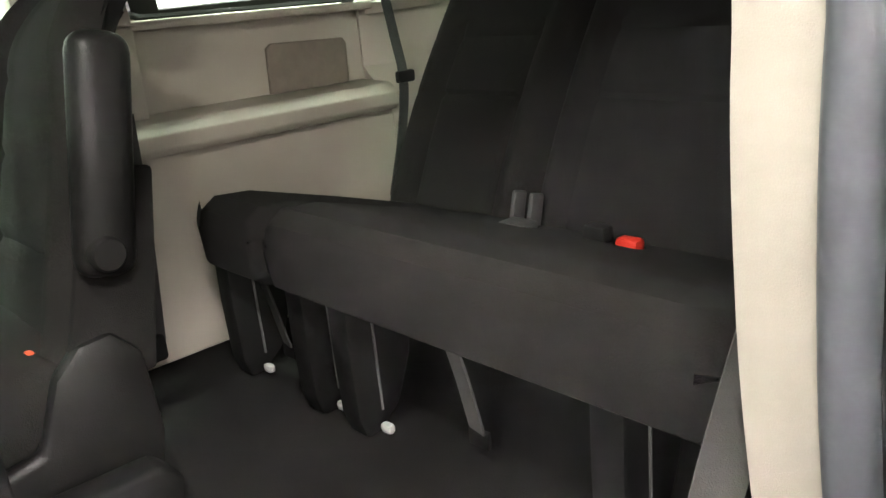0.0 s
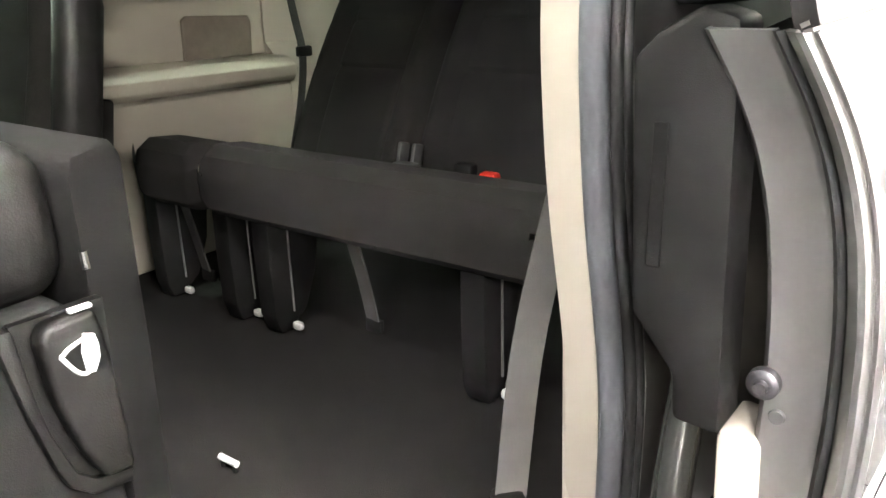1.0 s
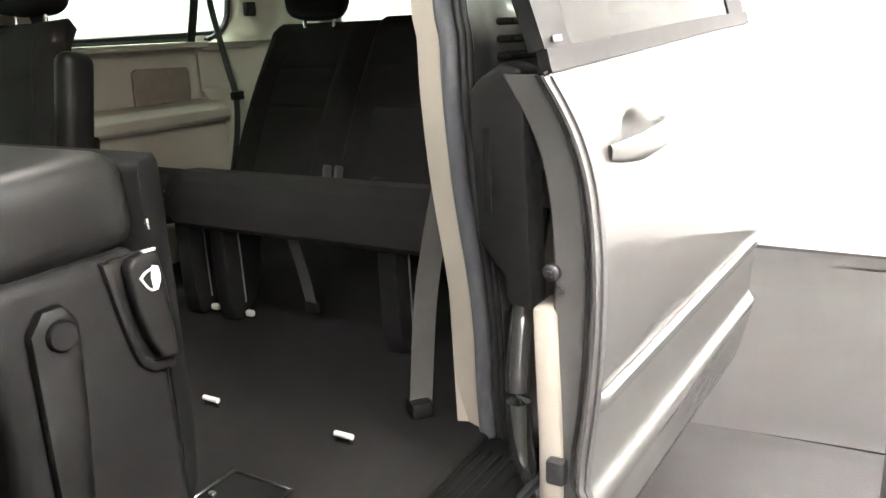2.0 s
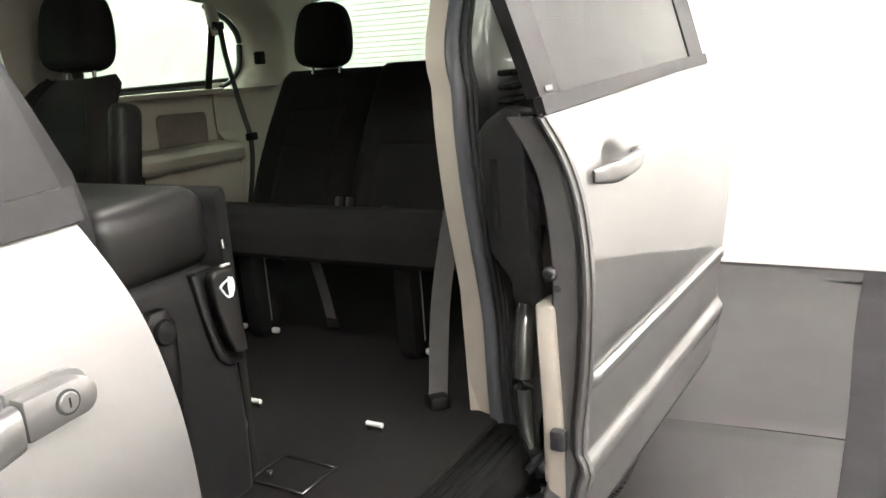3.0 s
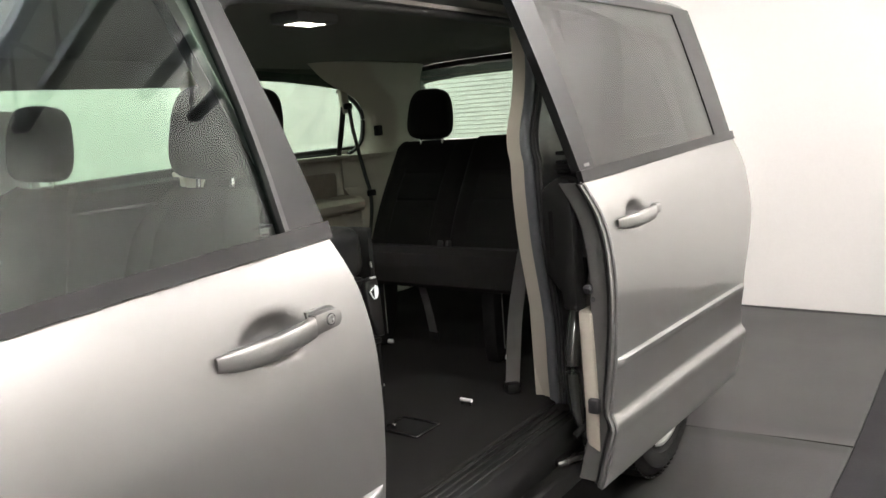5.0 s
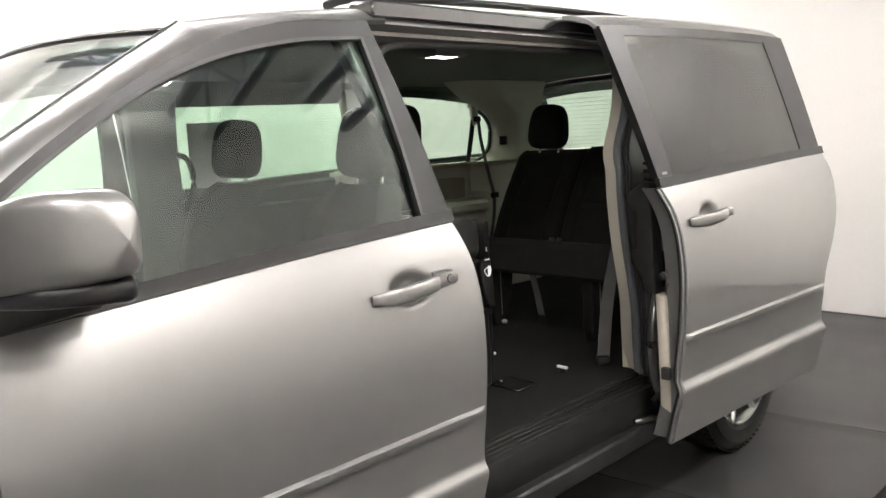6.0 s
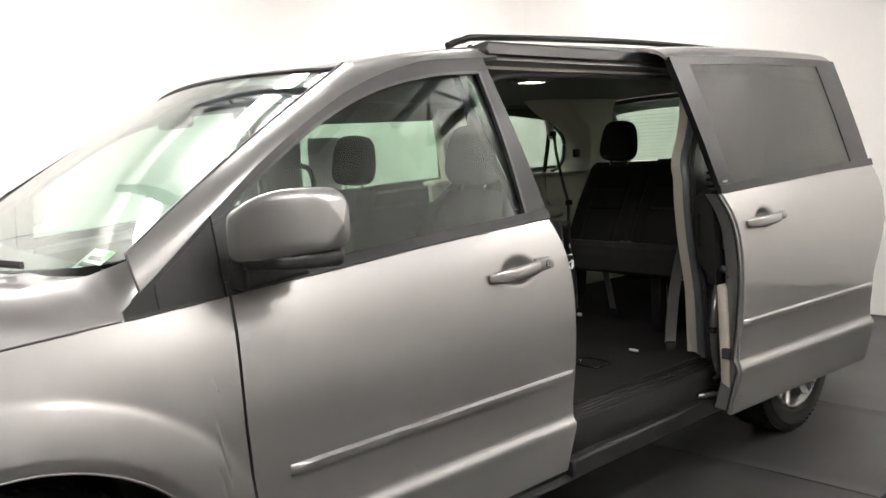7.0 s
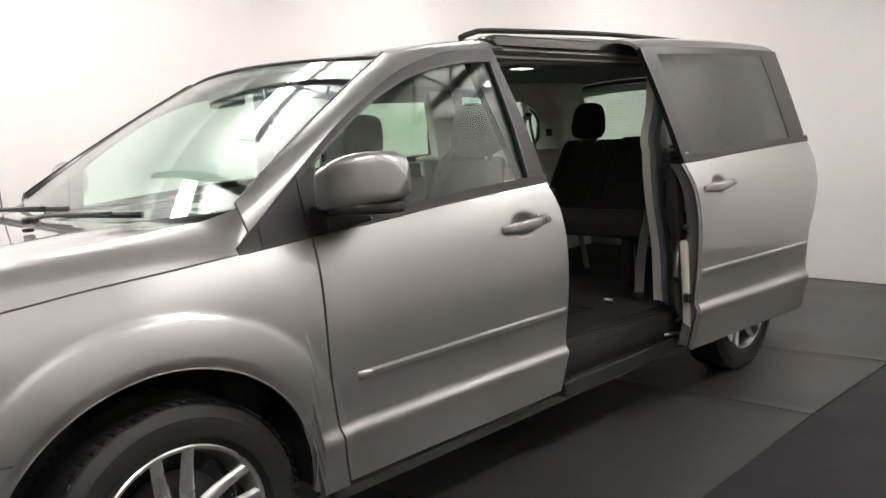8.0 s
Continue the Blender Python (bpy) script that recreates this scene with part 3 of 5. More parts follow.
        part("window_mark", w(patch(lambda z: 1.508, lambda z: 1.536, lambda x: belt(x) + 0.034, lambda x: belt(x) + 0.042, 6, 2, 0.008, 0.001)), GREYPLASTIC, d, "small white maker's mark")
    return d


ROOF = table([(0.7, 1.56), (0.83, 1.592), (1.0, 1.616), (1.15, 1.637), (1.4, 1.668), (2.0, 1.702), (2.7, 1.708), (3.4, 1.675), (3.85, 1.635), (4.0, 1.60)])


def roof_centre(x):
    return ROOF(x)


def roof_edge(x, s):
    """From the door frames' top edge (s 0) to the centre line (s 1)."""
    z0, zc = FRAME(min(x, 3.35)), roof_centre(x)
    y0 = side(x, z0)
    y = y0 + (MID - y0) * s
    q = (1 - s)
    return x, y, z0 + (zc - z0) * (0.72 * (1 - abs(q) ** 15) + 0.28 * (1 - q * q))


front_door(False)
front_door(True)
slider(OPEN, False)
slider(None, True)

# fenders, sail, quarters
fender = patch(lambda z: -0.90, lambda z: FD_F(z) - 0.007, arch_bottom(AXF, 0.29), lambda x: min(belt(x) - 0.004, 1.038 + 0.115 * (x - 0.2) if x < 0.2 else 1.2), 150, 48, thick=0.012)
both("front_fender", fender, PAINT, "silver front fender with flared wheel arch")
sail = patch(lambda z: 0.195, lambda z: 0.411, lambda x: belt(x) - 0.004, lambda x: max(FRAME(x), belt(x) + 0.004), 16, 10, 0.005, 0.02)
both("sail_panel", sail, BLACKTRIM, "black triangular trim ahead of the door glass")
both("sail_inset", patch(lambda z: 0.265, lambda z: 0.404, lambda x: belt(x) + 0.004, lambda x: FRAME(x) - 0.012, 12, 8, 0.008, 0.01), BLACKTRIM)
Q_F = table([(0.27, 2.638), (0.40, 2.633), (0.60, 2.614), (0.72, 2.620), (0.83, 2.698), (0.93, 2.780), (1.0, 2.816), (1.08, 2.840), (1.19, 2.82)])
quarter = patch(Q_F, lambda z: 4.10, arch_bottom(AXR, 0.30), belt, 140, 44, thick=0.012)
both("rear_quarter", quarter, PAINT, "silver rear quarter panel with wheel arch")
QG_F = table([(1.10, 2.875), (1.3, 2.835), (1.64, 2.755)])
QG_R = table([(1.15, 3.66), (1.25, 3.63), (1.4, 3.56), (1.5, 3.48), (1.60, 3.36)])
qglass = patch(QG_F, QG_R, lambda x: belt(x) + 0.027, lambda x: FRAME(x) - 0.02, 24, 12, 0.002, 0.004)
part("quarter_glass", qglass, PRIVACY, VAN, "dark tinted rear quarter glass")
part("quarter_glass", mirrored(qglass), BACKLIT_GLASS, VAN, "tinted rear quarter glass")
both("quarter_trim", patch(lambda z: 2.70, lambda z: 3.66, lambda x: belt(x) - 0.003, lambda x: belt(x) + 0.027, 30, 4, 0.006, 0.016), BLACKTRIM)
both("pillar_trim", patch(lambda z: SLP_R(z) + 0.006, QG_F, lambda x: belt(x) + 0.027, lambda x: FRAME(x) - 0.005, 5, 12, 0.0, 0.02), BLACKTRIM)
both("quarter_top_trim", patch(lambda z: 2.56, lambda z: 3.44, lambda x: FRAME(x) - 0.022, FRAME, 30, 3, 0.004, 0.02), BLACKTRIM)
dpillar = patch(lambda z: QG_R(z) + 0.004, table([(1.15, 4.08), (1.4, 3.98), (1.62, 3.86)]), lambda x: belt(x) + 0.001, lambda x: FRAME(x) if x < 3.35 else 1.575 - 0.10 * max(0, x - 3.6), 12, 18, 0.0, 0.02)
both("rear_pillar", dpillar, PAINT, "silver rear pillar")

# windscreen, pillars, roof, bonnet


def shield(u, v):
    s = 2 * u - 1
    lo = Vector((0.07 + 0.165 * abs(s) ** 2.2, MID + 0.855 * s, 1.088 + 0.053 * s * s))
    hi = Vector((0.83 + 0.10 * s * s, MID + 0.68 * s, 1.597 - 0.027 * s * s))
    p = lo.lerp(hi, v)
    return p + Vector((-0.30, 0, 0.42)) * (0.06 * 4 * v * (1 - v) * (1 - 0.5 * s * s))


part("windshield", grid(shield, 32, 18, (-1, 0, 1), 0.005), SHIELD, VAN, "raked windshield with green tint")
part("windshield_band", grid(lambda u, v: Vector(shield(u, 0.93 + 0.07 * v)) + Vector((0.006, 0, -0.008)), 32, 2, (-1, 0, 1), 0.002), BLACKTRIM, VAN)


LEAD = 0.14                                      # share of the half roof that runs down into the pillar


def a_pillar(u, v):
    x = 0.235 + 0.695 * u
    z = max(FRAME(x), belt(x) - 0.004)
    hi = Vector((x, side(x, z) - 0.002, z))
    lo = Vector(shield(0.0, u)) + Vector((-0.006, -0.004, 0.010)) * (1 - u)
    p = hi.lerp(lo, v) + Vector((-0.40, -0.75, 0.52)) * (0.009 * 4 * v * (1 - v) * (1.25 - 0.5 * v)) * (1 - u ** 3)
    end = Vector(roof_edge(0.93, LEAD * v))
    chord = Vector(roof_edge(0.93, 0)).lerp(Vector(roof_edge(0.93, LEAD)), v)
    return p + (end - chord) * u ** 3 + (Vector(roof_edge(0.93, LEAD)) - Vector(shield(0, 1))) * (v * u ** 3)


both("a_pillar", grid(a_pillar, 40, 14, (-0.5, -1, 0.6), 0.02), PAINT, "silver windshield pillar")
both("pillar_joint", tube([Vector(a_pillar(0.0, k / 8)) + Vector((-0.002, -0.003, 0.002)) for k in range(9)], 0.0025, 6), INK)
both("windshield_gasket", tube([Vector(a_pillar(k / 30, 1.0)) + Vector((0.0, 0.004, 0.001)) for k in range(31)], 0.0035, 6), RUBBER, "black rubber gasket")


part("header_gasket", tube([Vector(shield(k / 30, 1.0)) + Vector((-0.004, 0, 0.0)) for k in range(31)], 0.006, 6), RUBBER, VAN, "black rubber gasket")


def roof_front(u, v):
    d = 1 - abs(2 * u - 1)
    y = side(0.93, FRAME(0.93)) + (MID - side(0.93, FRAME(0.93))) * d
    if d <= LEAD:
        x0, drop = 0.93, 0.0
    else:
        s = (MID - y) / (MID - roof_edge(0.93, LEAD)[1])
        x0 = 0.83 + 0.10 * s * s
        drop = (1.599 - 0.027 * s * s) - roof_edge(x0, d)[2]
        drop *= min(1, (d - LEAD) / 0.05)
    x = x0 + (1.43 - x0) * v
    p = Vector(roof_edge(x, d))
    p.z += drop * max(0, 1 - v * 2.2) ** 2
    if u > 0.5:
        p.y = 2 * MID - p.y
    return p


def roof_piece(xa, xb, s0):
    def P(u, v):
        s = 2 * u - 1
        p = Vector(roof_edge(xa + (xb - xa) * v, s0 + (1 - s0) * (1 - abs(s))))
        if s > 0:
            p.y = 2 * MID - p.y
        return p
    return P


part("roof", grid(roof_front, 100, 24, (0, 0, 1), 0.012), PAINT, VAN, "silver roof")
part("roof_middle", grid(roof_piece(1.433, 2.62, 0.17), 60, 20, (0, 0, 1), 0.03), PAINT, VAN, "silver roof")
part("roof_rear", grid(roof_piece(2.623, 3.98, 0.0), 100, 24, (0, 0, 1), 0.03), PAINT, VAN, "silver roof")
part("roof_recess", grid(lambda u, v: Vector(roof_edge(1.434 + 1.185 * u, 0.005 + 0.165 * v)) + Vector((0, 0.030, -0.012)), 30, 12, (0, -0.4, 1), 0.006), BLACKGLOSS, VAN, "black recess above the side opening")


RIDGE = table([(-0.97, 0.912), (-0.75, 0.998), (-0.55, 1.040), (-0.32, 1.068), (-0.17, 1.082), (0.0, 1.096), (0.22, 1.110)])


def ridge(x):
    """Raised crease along the bonnet's edge, running up to the windshield's corner."""
    y = 0.205 + 0.10 * max(0, (-0.5 - x) / 0.45) ** 2
    p = Vector((x, y, RIDGE(x)))
    if x > 0.165:
        p = p.lerp(Vector(shield(0.0, 0.0)) + Vector((0, -0.006, 0.0)), min(1, (x - 0.165) / 0.07) ** 1.4)
        p.x = x
    return p


def bonnet(u, v):
    s = 2 * u - 1
    lat = 0.9 * s
    xb = 0.045 + 0.165 * abs(lat) ** 2.2
    xf = -0.95 + 0.10 * s * s
    x = xf + (xb - xf) * v
    r = ridge(min(x, 0.165))
    zc = RIDGE(x) - 0.004 + 0.012 * math.sin(math.pi * v)
    swage = 0.006 * math.exp(-((abs(s) - 0.72) / 0.06) ** 2) * min(1, v * 3)
    return x, MID + (MID - r.y) * s, zc + (r.z - zc) * abs(s) ** 4 + swage


part("bonnet", grid(bonnet, 60, 30, (0, 0, 1), 0.012), PAINT, VAN, "silver bonnet with raised edge creases")


def crease(x):
    z = min(belt(x) - 0.004, 1.038 + 0.115 * (x - 0.2)) if x < 0.2 else FRAME(x) + 0.002
    return Vector((x, side(x, z), z))


def bonnet_side(u, v):
    x = -0.90 + 1.135 * u
    a, b = crease(x), ridge(x)
    return a.lerp(b, v) + Vector((0, -0.010, 0.014)) * (4 * v * (1 - v)) * (1 - 0.7 * max(0, u - 0.8) / 0.2)


both("bonnet_side", grid(bonnet_side, 60, 10, (0, -0.5, 1), 0.01), PAINT)
both("bonnet_gap", tube([crease(-0.88 + 1.07 * k / 40) + Vector((0, -0.0005, 0.001)) for k in range(41)], 0.0026, 6), INK)
for xc in (AXF, AXR):
    lip = []
    for k in range(61):
        q = math.pi * (-0.03 + 1.06 * k / 60)
        px, pz = xc + ADX + (ARCH + 0.0015) * math.cos(q), AZ + (ARCH + 0.0015) * math.sin(q)
        lip.append(Vector((px, side(px, pz) + 0.003, pz)))
    both("arch_lip", tube(lip, 0.004, 8), PAINT)
nose = grid(lambda u, v: (-0.93 - 0.10 * math.sin(math.pi * v) + 0.24 * abs(2 * u - 1) ** 4, MID + 0.80 * (2 * u - 1), 0.26 + 0.55 * v), 24, 10, (-1, 0, 0), 0.03)
both("bumper_gap", tube([Vector((x, side(x, 0.655 - 0.12 * (x + 0.40)) - 0.001, 0.655 - 0.12 * (x + 0.40))) for x in [-0.88 + 0.048 * k for k in range(11)]], 0.0025, 6), INK)
part("front_bumper", nose, PAINT, VAN, "silver front bumper")
tail = grid(lambda u, v: (4.14 + 0.05 * math.sin(math.pi * v) - 0.16 * abs(2 * u - 1) ** 5, MID + 0.83 * (2 * u - 1), 0.30 + 0.40 * v), 24, 10, (1, 0, 0), 0.03)
part("rear_bumper", tail, PAINT, VAN, "silver rear bumper")
gate = grid(lambda u, v: (4.13 - 0.05 * v - 0.05 * abs(2 * u - 1) ** 4, MID + 0.82 * (2 * u - 1), 0.68 + 0.52 * v), 16, 8, (1, 0, 0), 0.03)
part("liftgate", gate, PAINT, VAN, "silver liftgate")


def backlight(u, v):
    s = 2 * u - 1
    return 4.07 - 0.21 * v - 0.05 * s * s, MID + (0.80 - 0.10 * v) * s, 1.205 + 0.36 * v


rear_glass = part("rear_glass", grid(backlight, 16, 8, (1, 0, 0), 0.004), BACKLIT_GLASS, VAN, "rear glass with fine heater lines")
for k in range(15):
    zz = 0.06 + 0.06 * k
    part("heater_line", grid(lambda u, v: Vector(backlight(u * 0.92 + 0.04, zz + 0.006 * v)) + Vector((-0.007, 0, 0)), 10, 1, (-1, 0, 0)), BEIGE_DK, rear_glass)
part("gate_top", grid(lambda u, v: (3.86 + 0.10 * v, MID + 0.72 * (2 * u - 1), 1.60 - 0.05 * v - 0.03 * abs(2 * u - 1) ** 4), 16, 3, (0.5, 0, 1), 0.03), PAINT, VAN)
for sgn in (0, 1):
    lamp = grid(lambda u, v: (3.93 + 0.16 * u, side(3.93 + 0.16 * u, 1.0) - 0.012 * math.sin(math.pi * u) - 0.02 * abs(math.sin(2 * math.pi * v)) , 0.80 + 0.36 * v), 8, 20, (0, -1, 0), 0.05)
    part("tail_lamp", mirrored(lamp) if sgn else lamp, REDLENS, VAN, "red tail lamp with rounded lobes")

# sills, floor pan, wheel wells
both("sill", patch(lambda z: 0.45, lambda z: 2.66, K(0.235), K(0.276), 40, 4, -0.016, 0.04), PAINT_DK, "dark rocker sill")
part("floor_pan", box2((-0.7, 0.20, 0.20), (4.05, 1.76, 0.40), 0.02), BLACKGLOSS, VAN, "dark underbody")
for xc in (AXF, AXR):
    for sgn in (0, 1):
        well = grid(lambda u, v: (xc + ADX + (ARCH + 0.012) * math.cos(math.pi * (1.06 * u - 0.03)), 0.068 + (0.27 if xc < 1 else 0.17) * v, AZ + (ARCH + 0.012) * math.sin(math.pi * (1.06 * u - 0.03))), 24, 3, None, 0.004)
        part("wheel_liner", mirrored(well) if sgn else well, PLASTIC, VAN)


def wheel(xc, yc):
    """Tyre, alloy rim with ten paired spokes, hub and nuts. yc: outer face."""
    t = [(0.205, 0.20), (0.215, 0.26), (0.212, 0.305), (0.196, 0.332), (0.16, 0.343), (0.11, 0.345), (0.06, 0.343), (0.030, 0.333), (0.022, 0.325), (0.012, 0.306), (0.006, 0.302), (0.002, 0.275), (0.006, 0.250), (0.010, 0.247), (0.016, 0.236), (0.03, 0.226)]
    g = turned(t, (xc, yc, HUB), 64)
    w = part("wheel", turned([(0.03, 0.226), (0.016, 0.232), (0.012, 0.228), (0.014, 0.220), (0.05, 0.205), (0.10, 0.196), (0.19, 0.205)], (xc, yc, HUB), 64), ALLOY, VAN, "silver five-twin-spoke alloy wheel")
    part("tyre", g, TYRE, w, "black road tyre")
    treads = []
    for k in range(72):
        a = 2 * math.pi * k / 72
        for o in (0.03, 0.165):
            b = rbox((0, 0, 0), (0.012, 0.04, 0.006), 0)
            m = Matrix.Translation((xc, yc + o + 0.012, HUB)) @ Matrix.Rotation(-a, 4, "Y") @ Matrix.Translation((0.0, 0, 0.3385)) @ Matrix.Rotation(0.25, 4, "Z")
            treads.append(moved(b, m))
    tagged(part("tread_block", join(*treads), TYRE, w), kind="stuff")
    part("brake_disc", turned([(0.075, 0.0), (0.075, 0.145), (0.09, 0.150), (0.09, 0.0)], (xc, yc, HUB), 32), STEEL, w)
    part("barrel_back", turned([(0.12, 0.0), (0.12, 0.20)], (xc, yc, HUB), 32), BLACKGLOSS, w)
    for k in range(10):
        a = 2 * math.pi * (k // 2) / 5 + 0.36
        sg = 1 if k % 2 else -1

        def sp(u, v):
            r = 0.040 + 0.182 * u
            s = (v - 0.5) * 2
            half = 0.0195 + 0.003 * math.cos(math.pi * u)
            off = sg * (0.024 + 0.020 * u)
            d = 0.024 - 0.010 * u + 0.012 * abs(s) ** 4 + 0.010 * math.sin(math.pi * u)
            c = Vector((math.cos(a), 0, math.sin(a)))
            t2 = Vector((-math.sin(a), 0, math.cos(a)))
            return Vector((xc, yc + d, HUB)) + c * r + t2 * (off + half * s)
        part("spoke", grid(sp, 10, 8, (0, -1, 0), 0.022), ALLOY, w)
    part("hub_cap", turned([(0.012, 0.0), (0.013, 0.022), (0.018, 0.030), (0.03, 0.050), (0.06, 0.062)], (xc, yc, HUB), 32), ALLOY, w)
    part("hub_badge", turned([(0.0105, 0.0), (0.0105, 0.016), (0.0125, 0.017)], (xc, yc, HUB), 24), STEEL, w)
    for k in range(5):
        a = 2 * math.pi * k / 5 + 0.3
        part("wheel_nut", turned([(0.018, 0.0), (0.018, 0.008), (0.03, 0.010)], (xc + 0.045 * math.cos(a), yc, HUB + 0.045 * math.sin(a)), 6), CHROME, w)
    return w


for xc in (AXF, AXR):
    wheel(xc, 0.028)
for xc in (AXF, AXR):
    part("wheel", turned([(-0.205, 0.0), (-0.205, 0.30), (-0.19, 0.333), (-0.1, 0.345), (-0.02, 0.333), (-0.01, 0.28), (-0.02, 0.22), (-0.05, 0.0)], (xc, 1.93, HUB), 40), TYRE, VAN, "black road tyre")

# exterior mirror
SNUG = Matrix.Translation((0, 0.0025, 0.003)) @ Matrix.Diagonal((1, 0.82, 1, 1))


def mirror_shell(shrink=0.0):
    rows = [(0.012, 0.425, 0.490, 1.135, 1.190), (0.0, 0.405, 0.510, 1.122, 1.212), (-0.05, 0.398, 0.545, 1.114, 1.243), (-0.11, 0.425, 0.572, 1.118, 1.264), (-0.165, 0.465, 0.586, 1.128, 1.268), (-0.205, 0.505, 0.590, 1.138, 1.258), (-0.224, 0.535, 0.588, 1.150, 1.238), (-0.230, 0.555, 0.582, 1.165, 1.22), (-0.234, 0.567, 0.5675, 1.1915, 1.192)]
    fs = [table([(-r[0], r[k]) for r in rows]) for k in range(1, 5)]

    def P(u, v):
        y = 0.012 - 0.246 * v
        xa, xb, za, zb = (f(-y) for f in fs)
        a = 2 * math.pi * u
        ca, sa = math.cos(a), math.sin(a)
        ca, sa = math.copysign(abs(ca) ** 0.45, ca), math.copysign(abs(sa) ** 0.45, sa)
        return (xa + xb) / 2 + (xb - xa) / 2 * ca, y, (za + zb) / 2 + (zb - za) / 2 * sa
    g = grid(P, 40, 24, None)
    c = Vector((0.5, -0.1, 1.19))
    n = sum(((g[0][q[2]] - g[0][q[0]]).cross(g[0][q[3]] - g[0][q[1]]).dot(g[0][q[0]] - c) for q in g[1]))
    return moved(g if n > 0 else flip(g), SNUG)


MIRROR = part("door_mirror", mirror_shell(), PAINT, VAN, "silver door mirror on a black foot", deg=70)
part("mirror_base", moved(prism([(0.43, 0.03), (0.41, -0.06), (0.455, -0.14), (0.52, -0.195), (0.575, -0.212), (0.590, -0.19), (0.585, -0.10), (0.55, 0.03)], "z", 1.100, 1.134, 0.015, 4), SNUG), BLACKTRIM, MIRROR)
part("mirror_foot", prism([(0.425, 1.052), (0.60, 1.070), (0.58, 1.10), (0.50, 1.125), (0.43, 1.125)], "y", -0.01, 0.085, 0.014, 3), BLACKTRIM, MIRROR)
part("mirror_face", rbox((0.570, -0.080, 1.193), (0.020, 0.13, 0.105), 0.008, 3, pose(0, 0, 0, 0, 0, -12)), BLACKGLOSS, MIRROR)
part("door_mirror", mirrored(mirror_shell()), PAINT, VAN, deg=70)

# roof rails
for sgn in (0, 1):
    pts = curve_pts([(1.37, 0.36, 1.660), (1.43, 0.36, 1.679), (1.56, 0.355, 1.694), (2.3, 0.35, 1.714), (3.0, 0.355, 1.712), (3.12, 0.36, 1.700), (3.18, 0.365, 1.690)], 40)
    g = tube(pts, 0.014, 10, 0.8)
    part("roof_rail", mirrored(g) if sgn else g, BLACKTRIM, VAN, "black roof rail")

# wipers
for ya, yb in ((0.42, 1.02), (0.98, 1.55)):
    w = part("wiper", tube(curve_pts([(-0.005, yb, 1.096), (0.005, yb - 0.12, 1.116), (0.035, ya + 0.22, 1.128), (0.055, ya + 0.10, 1.132)], 16), 0.009, 8, 0.7), BLACKTRIM, VAN, "black windshield wiper")
    part("blade", tube(curve_pts([(0.030, yb - 0.03, 1.114), (0.048, (ya + yb) / 2, 1.121), (0.092, ya - 0.03, 1.128)], 12), 0.006, 6, 1.6), RUBBER, w)
    part("wiper_cap", rbox((-0.008, yb + 0.005, 1.096), (0.05, 0.045, 0.03), 0.012, 3), BLACKTRIM, w)
for ny in (0.66, 1.30):
    part("washer_nozzle", rbox((-0.125, ny, 1.099), (0.03, 0.022, 0.012), 0.005, 2), PLASTIC, VAN, "small black washer nozzle")
part("cowl", grid(lambda u, v: Vector(shield(0.05 + 0.90 * u, 0.0)) + Vector((-0.04 * v * (1 - abs(2 * u - 1) ** 4), 0, -0.004 - 0.02 * v)), 24, 3, (0, 0, 1), 0.004), PLASTIC, VAN)
part("radio_antenna", tube([Vector((0.107, 1.725, 1.00)), Vector((0.088, 1.72, 1.80))], 0.003, 6), STEEL, VAN, "thin whip antenna")

# ---- the van's interior ----
FL = 0.455
RIN = 1.62                                       # right trim's lower plane
part("cabin_floor", box2((0.35, 0.16, 0.36), (4.02, 1.80, FL), 0.006), CARPET, VAN, "black carpeted cabin floor")
part("step_plate", box2((1.52, 0.065, 0.33), (2.50, 0.18, FL - 0.012), 0.01, 2), PLASTIC, VAN, "ribbed black plastic step plate")
for k in range(4):
    part("step_rib", box2((1.56, 0.085 + 0.022 * k, FL - 0.013), (2.44, 0.093 + 0.022 * k, FL - 0.008), 0.002), PLASTIC, VAN)
part("lower_rail", box2((1.52, 0.03, 0.27), (2.72, 0.075, 0.335), 0.008), PLASTIC, VAN)
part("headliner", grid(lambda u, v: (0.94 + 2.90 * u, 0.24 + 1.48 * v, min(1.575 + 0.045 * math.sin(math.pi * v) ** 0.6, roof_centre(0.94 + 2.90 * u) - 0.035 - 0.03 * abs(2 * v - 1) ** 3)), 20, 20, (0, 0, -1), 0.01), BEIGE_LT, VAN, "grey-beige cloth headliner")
part("dome_lamp", rbox((2.08, 0.66, 1.600), (0.16, 0.11, 0.03), 0.01, 2), GREYPLASTIC, VAN, "lit dome lamp")
part("dome_lens", box2((2.03, 0.63, 1.5845), (2.13, 0.69, 1.5865), 0), DOMEGLOW, VAN)

# right-hand trim
part("lower_trim", grid(lambda u, v: (2.50 + 1.40 * u, RIN + 0.03 * v - 0.10 * max(0, u - 0.62) * 1.2, FL + 0.005 + (0.905 - FL) * v), 20, 8, (0, -1, 0), 0.03), BEIGE, VAN, "beige plastic lower side trim")
part("armrest_ledge", prism([(1.625, 0.900), (1.612, 0.915), (1.612, 0.945), (1.640, 0.968), (1.775, 0.975), (1.775, 0.900)], "x", 2.45, 3.36, 0.004, 2), BEIGE, VAN, "beige moulded ledge")
part("upper_trim", grid(lambda u, v: (2.45 + 1.45 * u, 1.752 + 0.012 * v - 0.12 * max(0, u - 0.66), 0.965 + 0.215 * v), 20, 8, (0, -1, 0), 0.03), BEIGE, VAN, "beige plastic upper side trim")
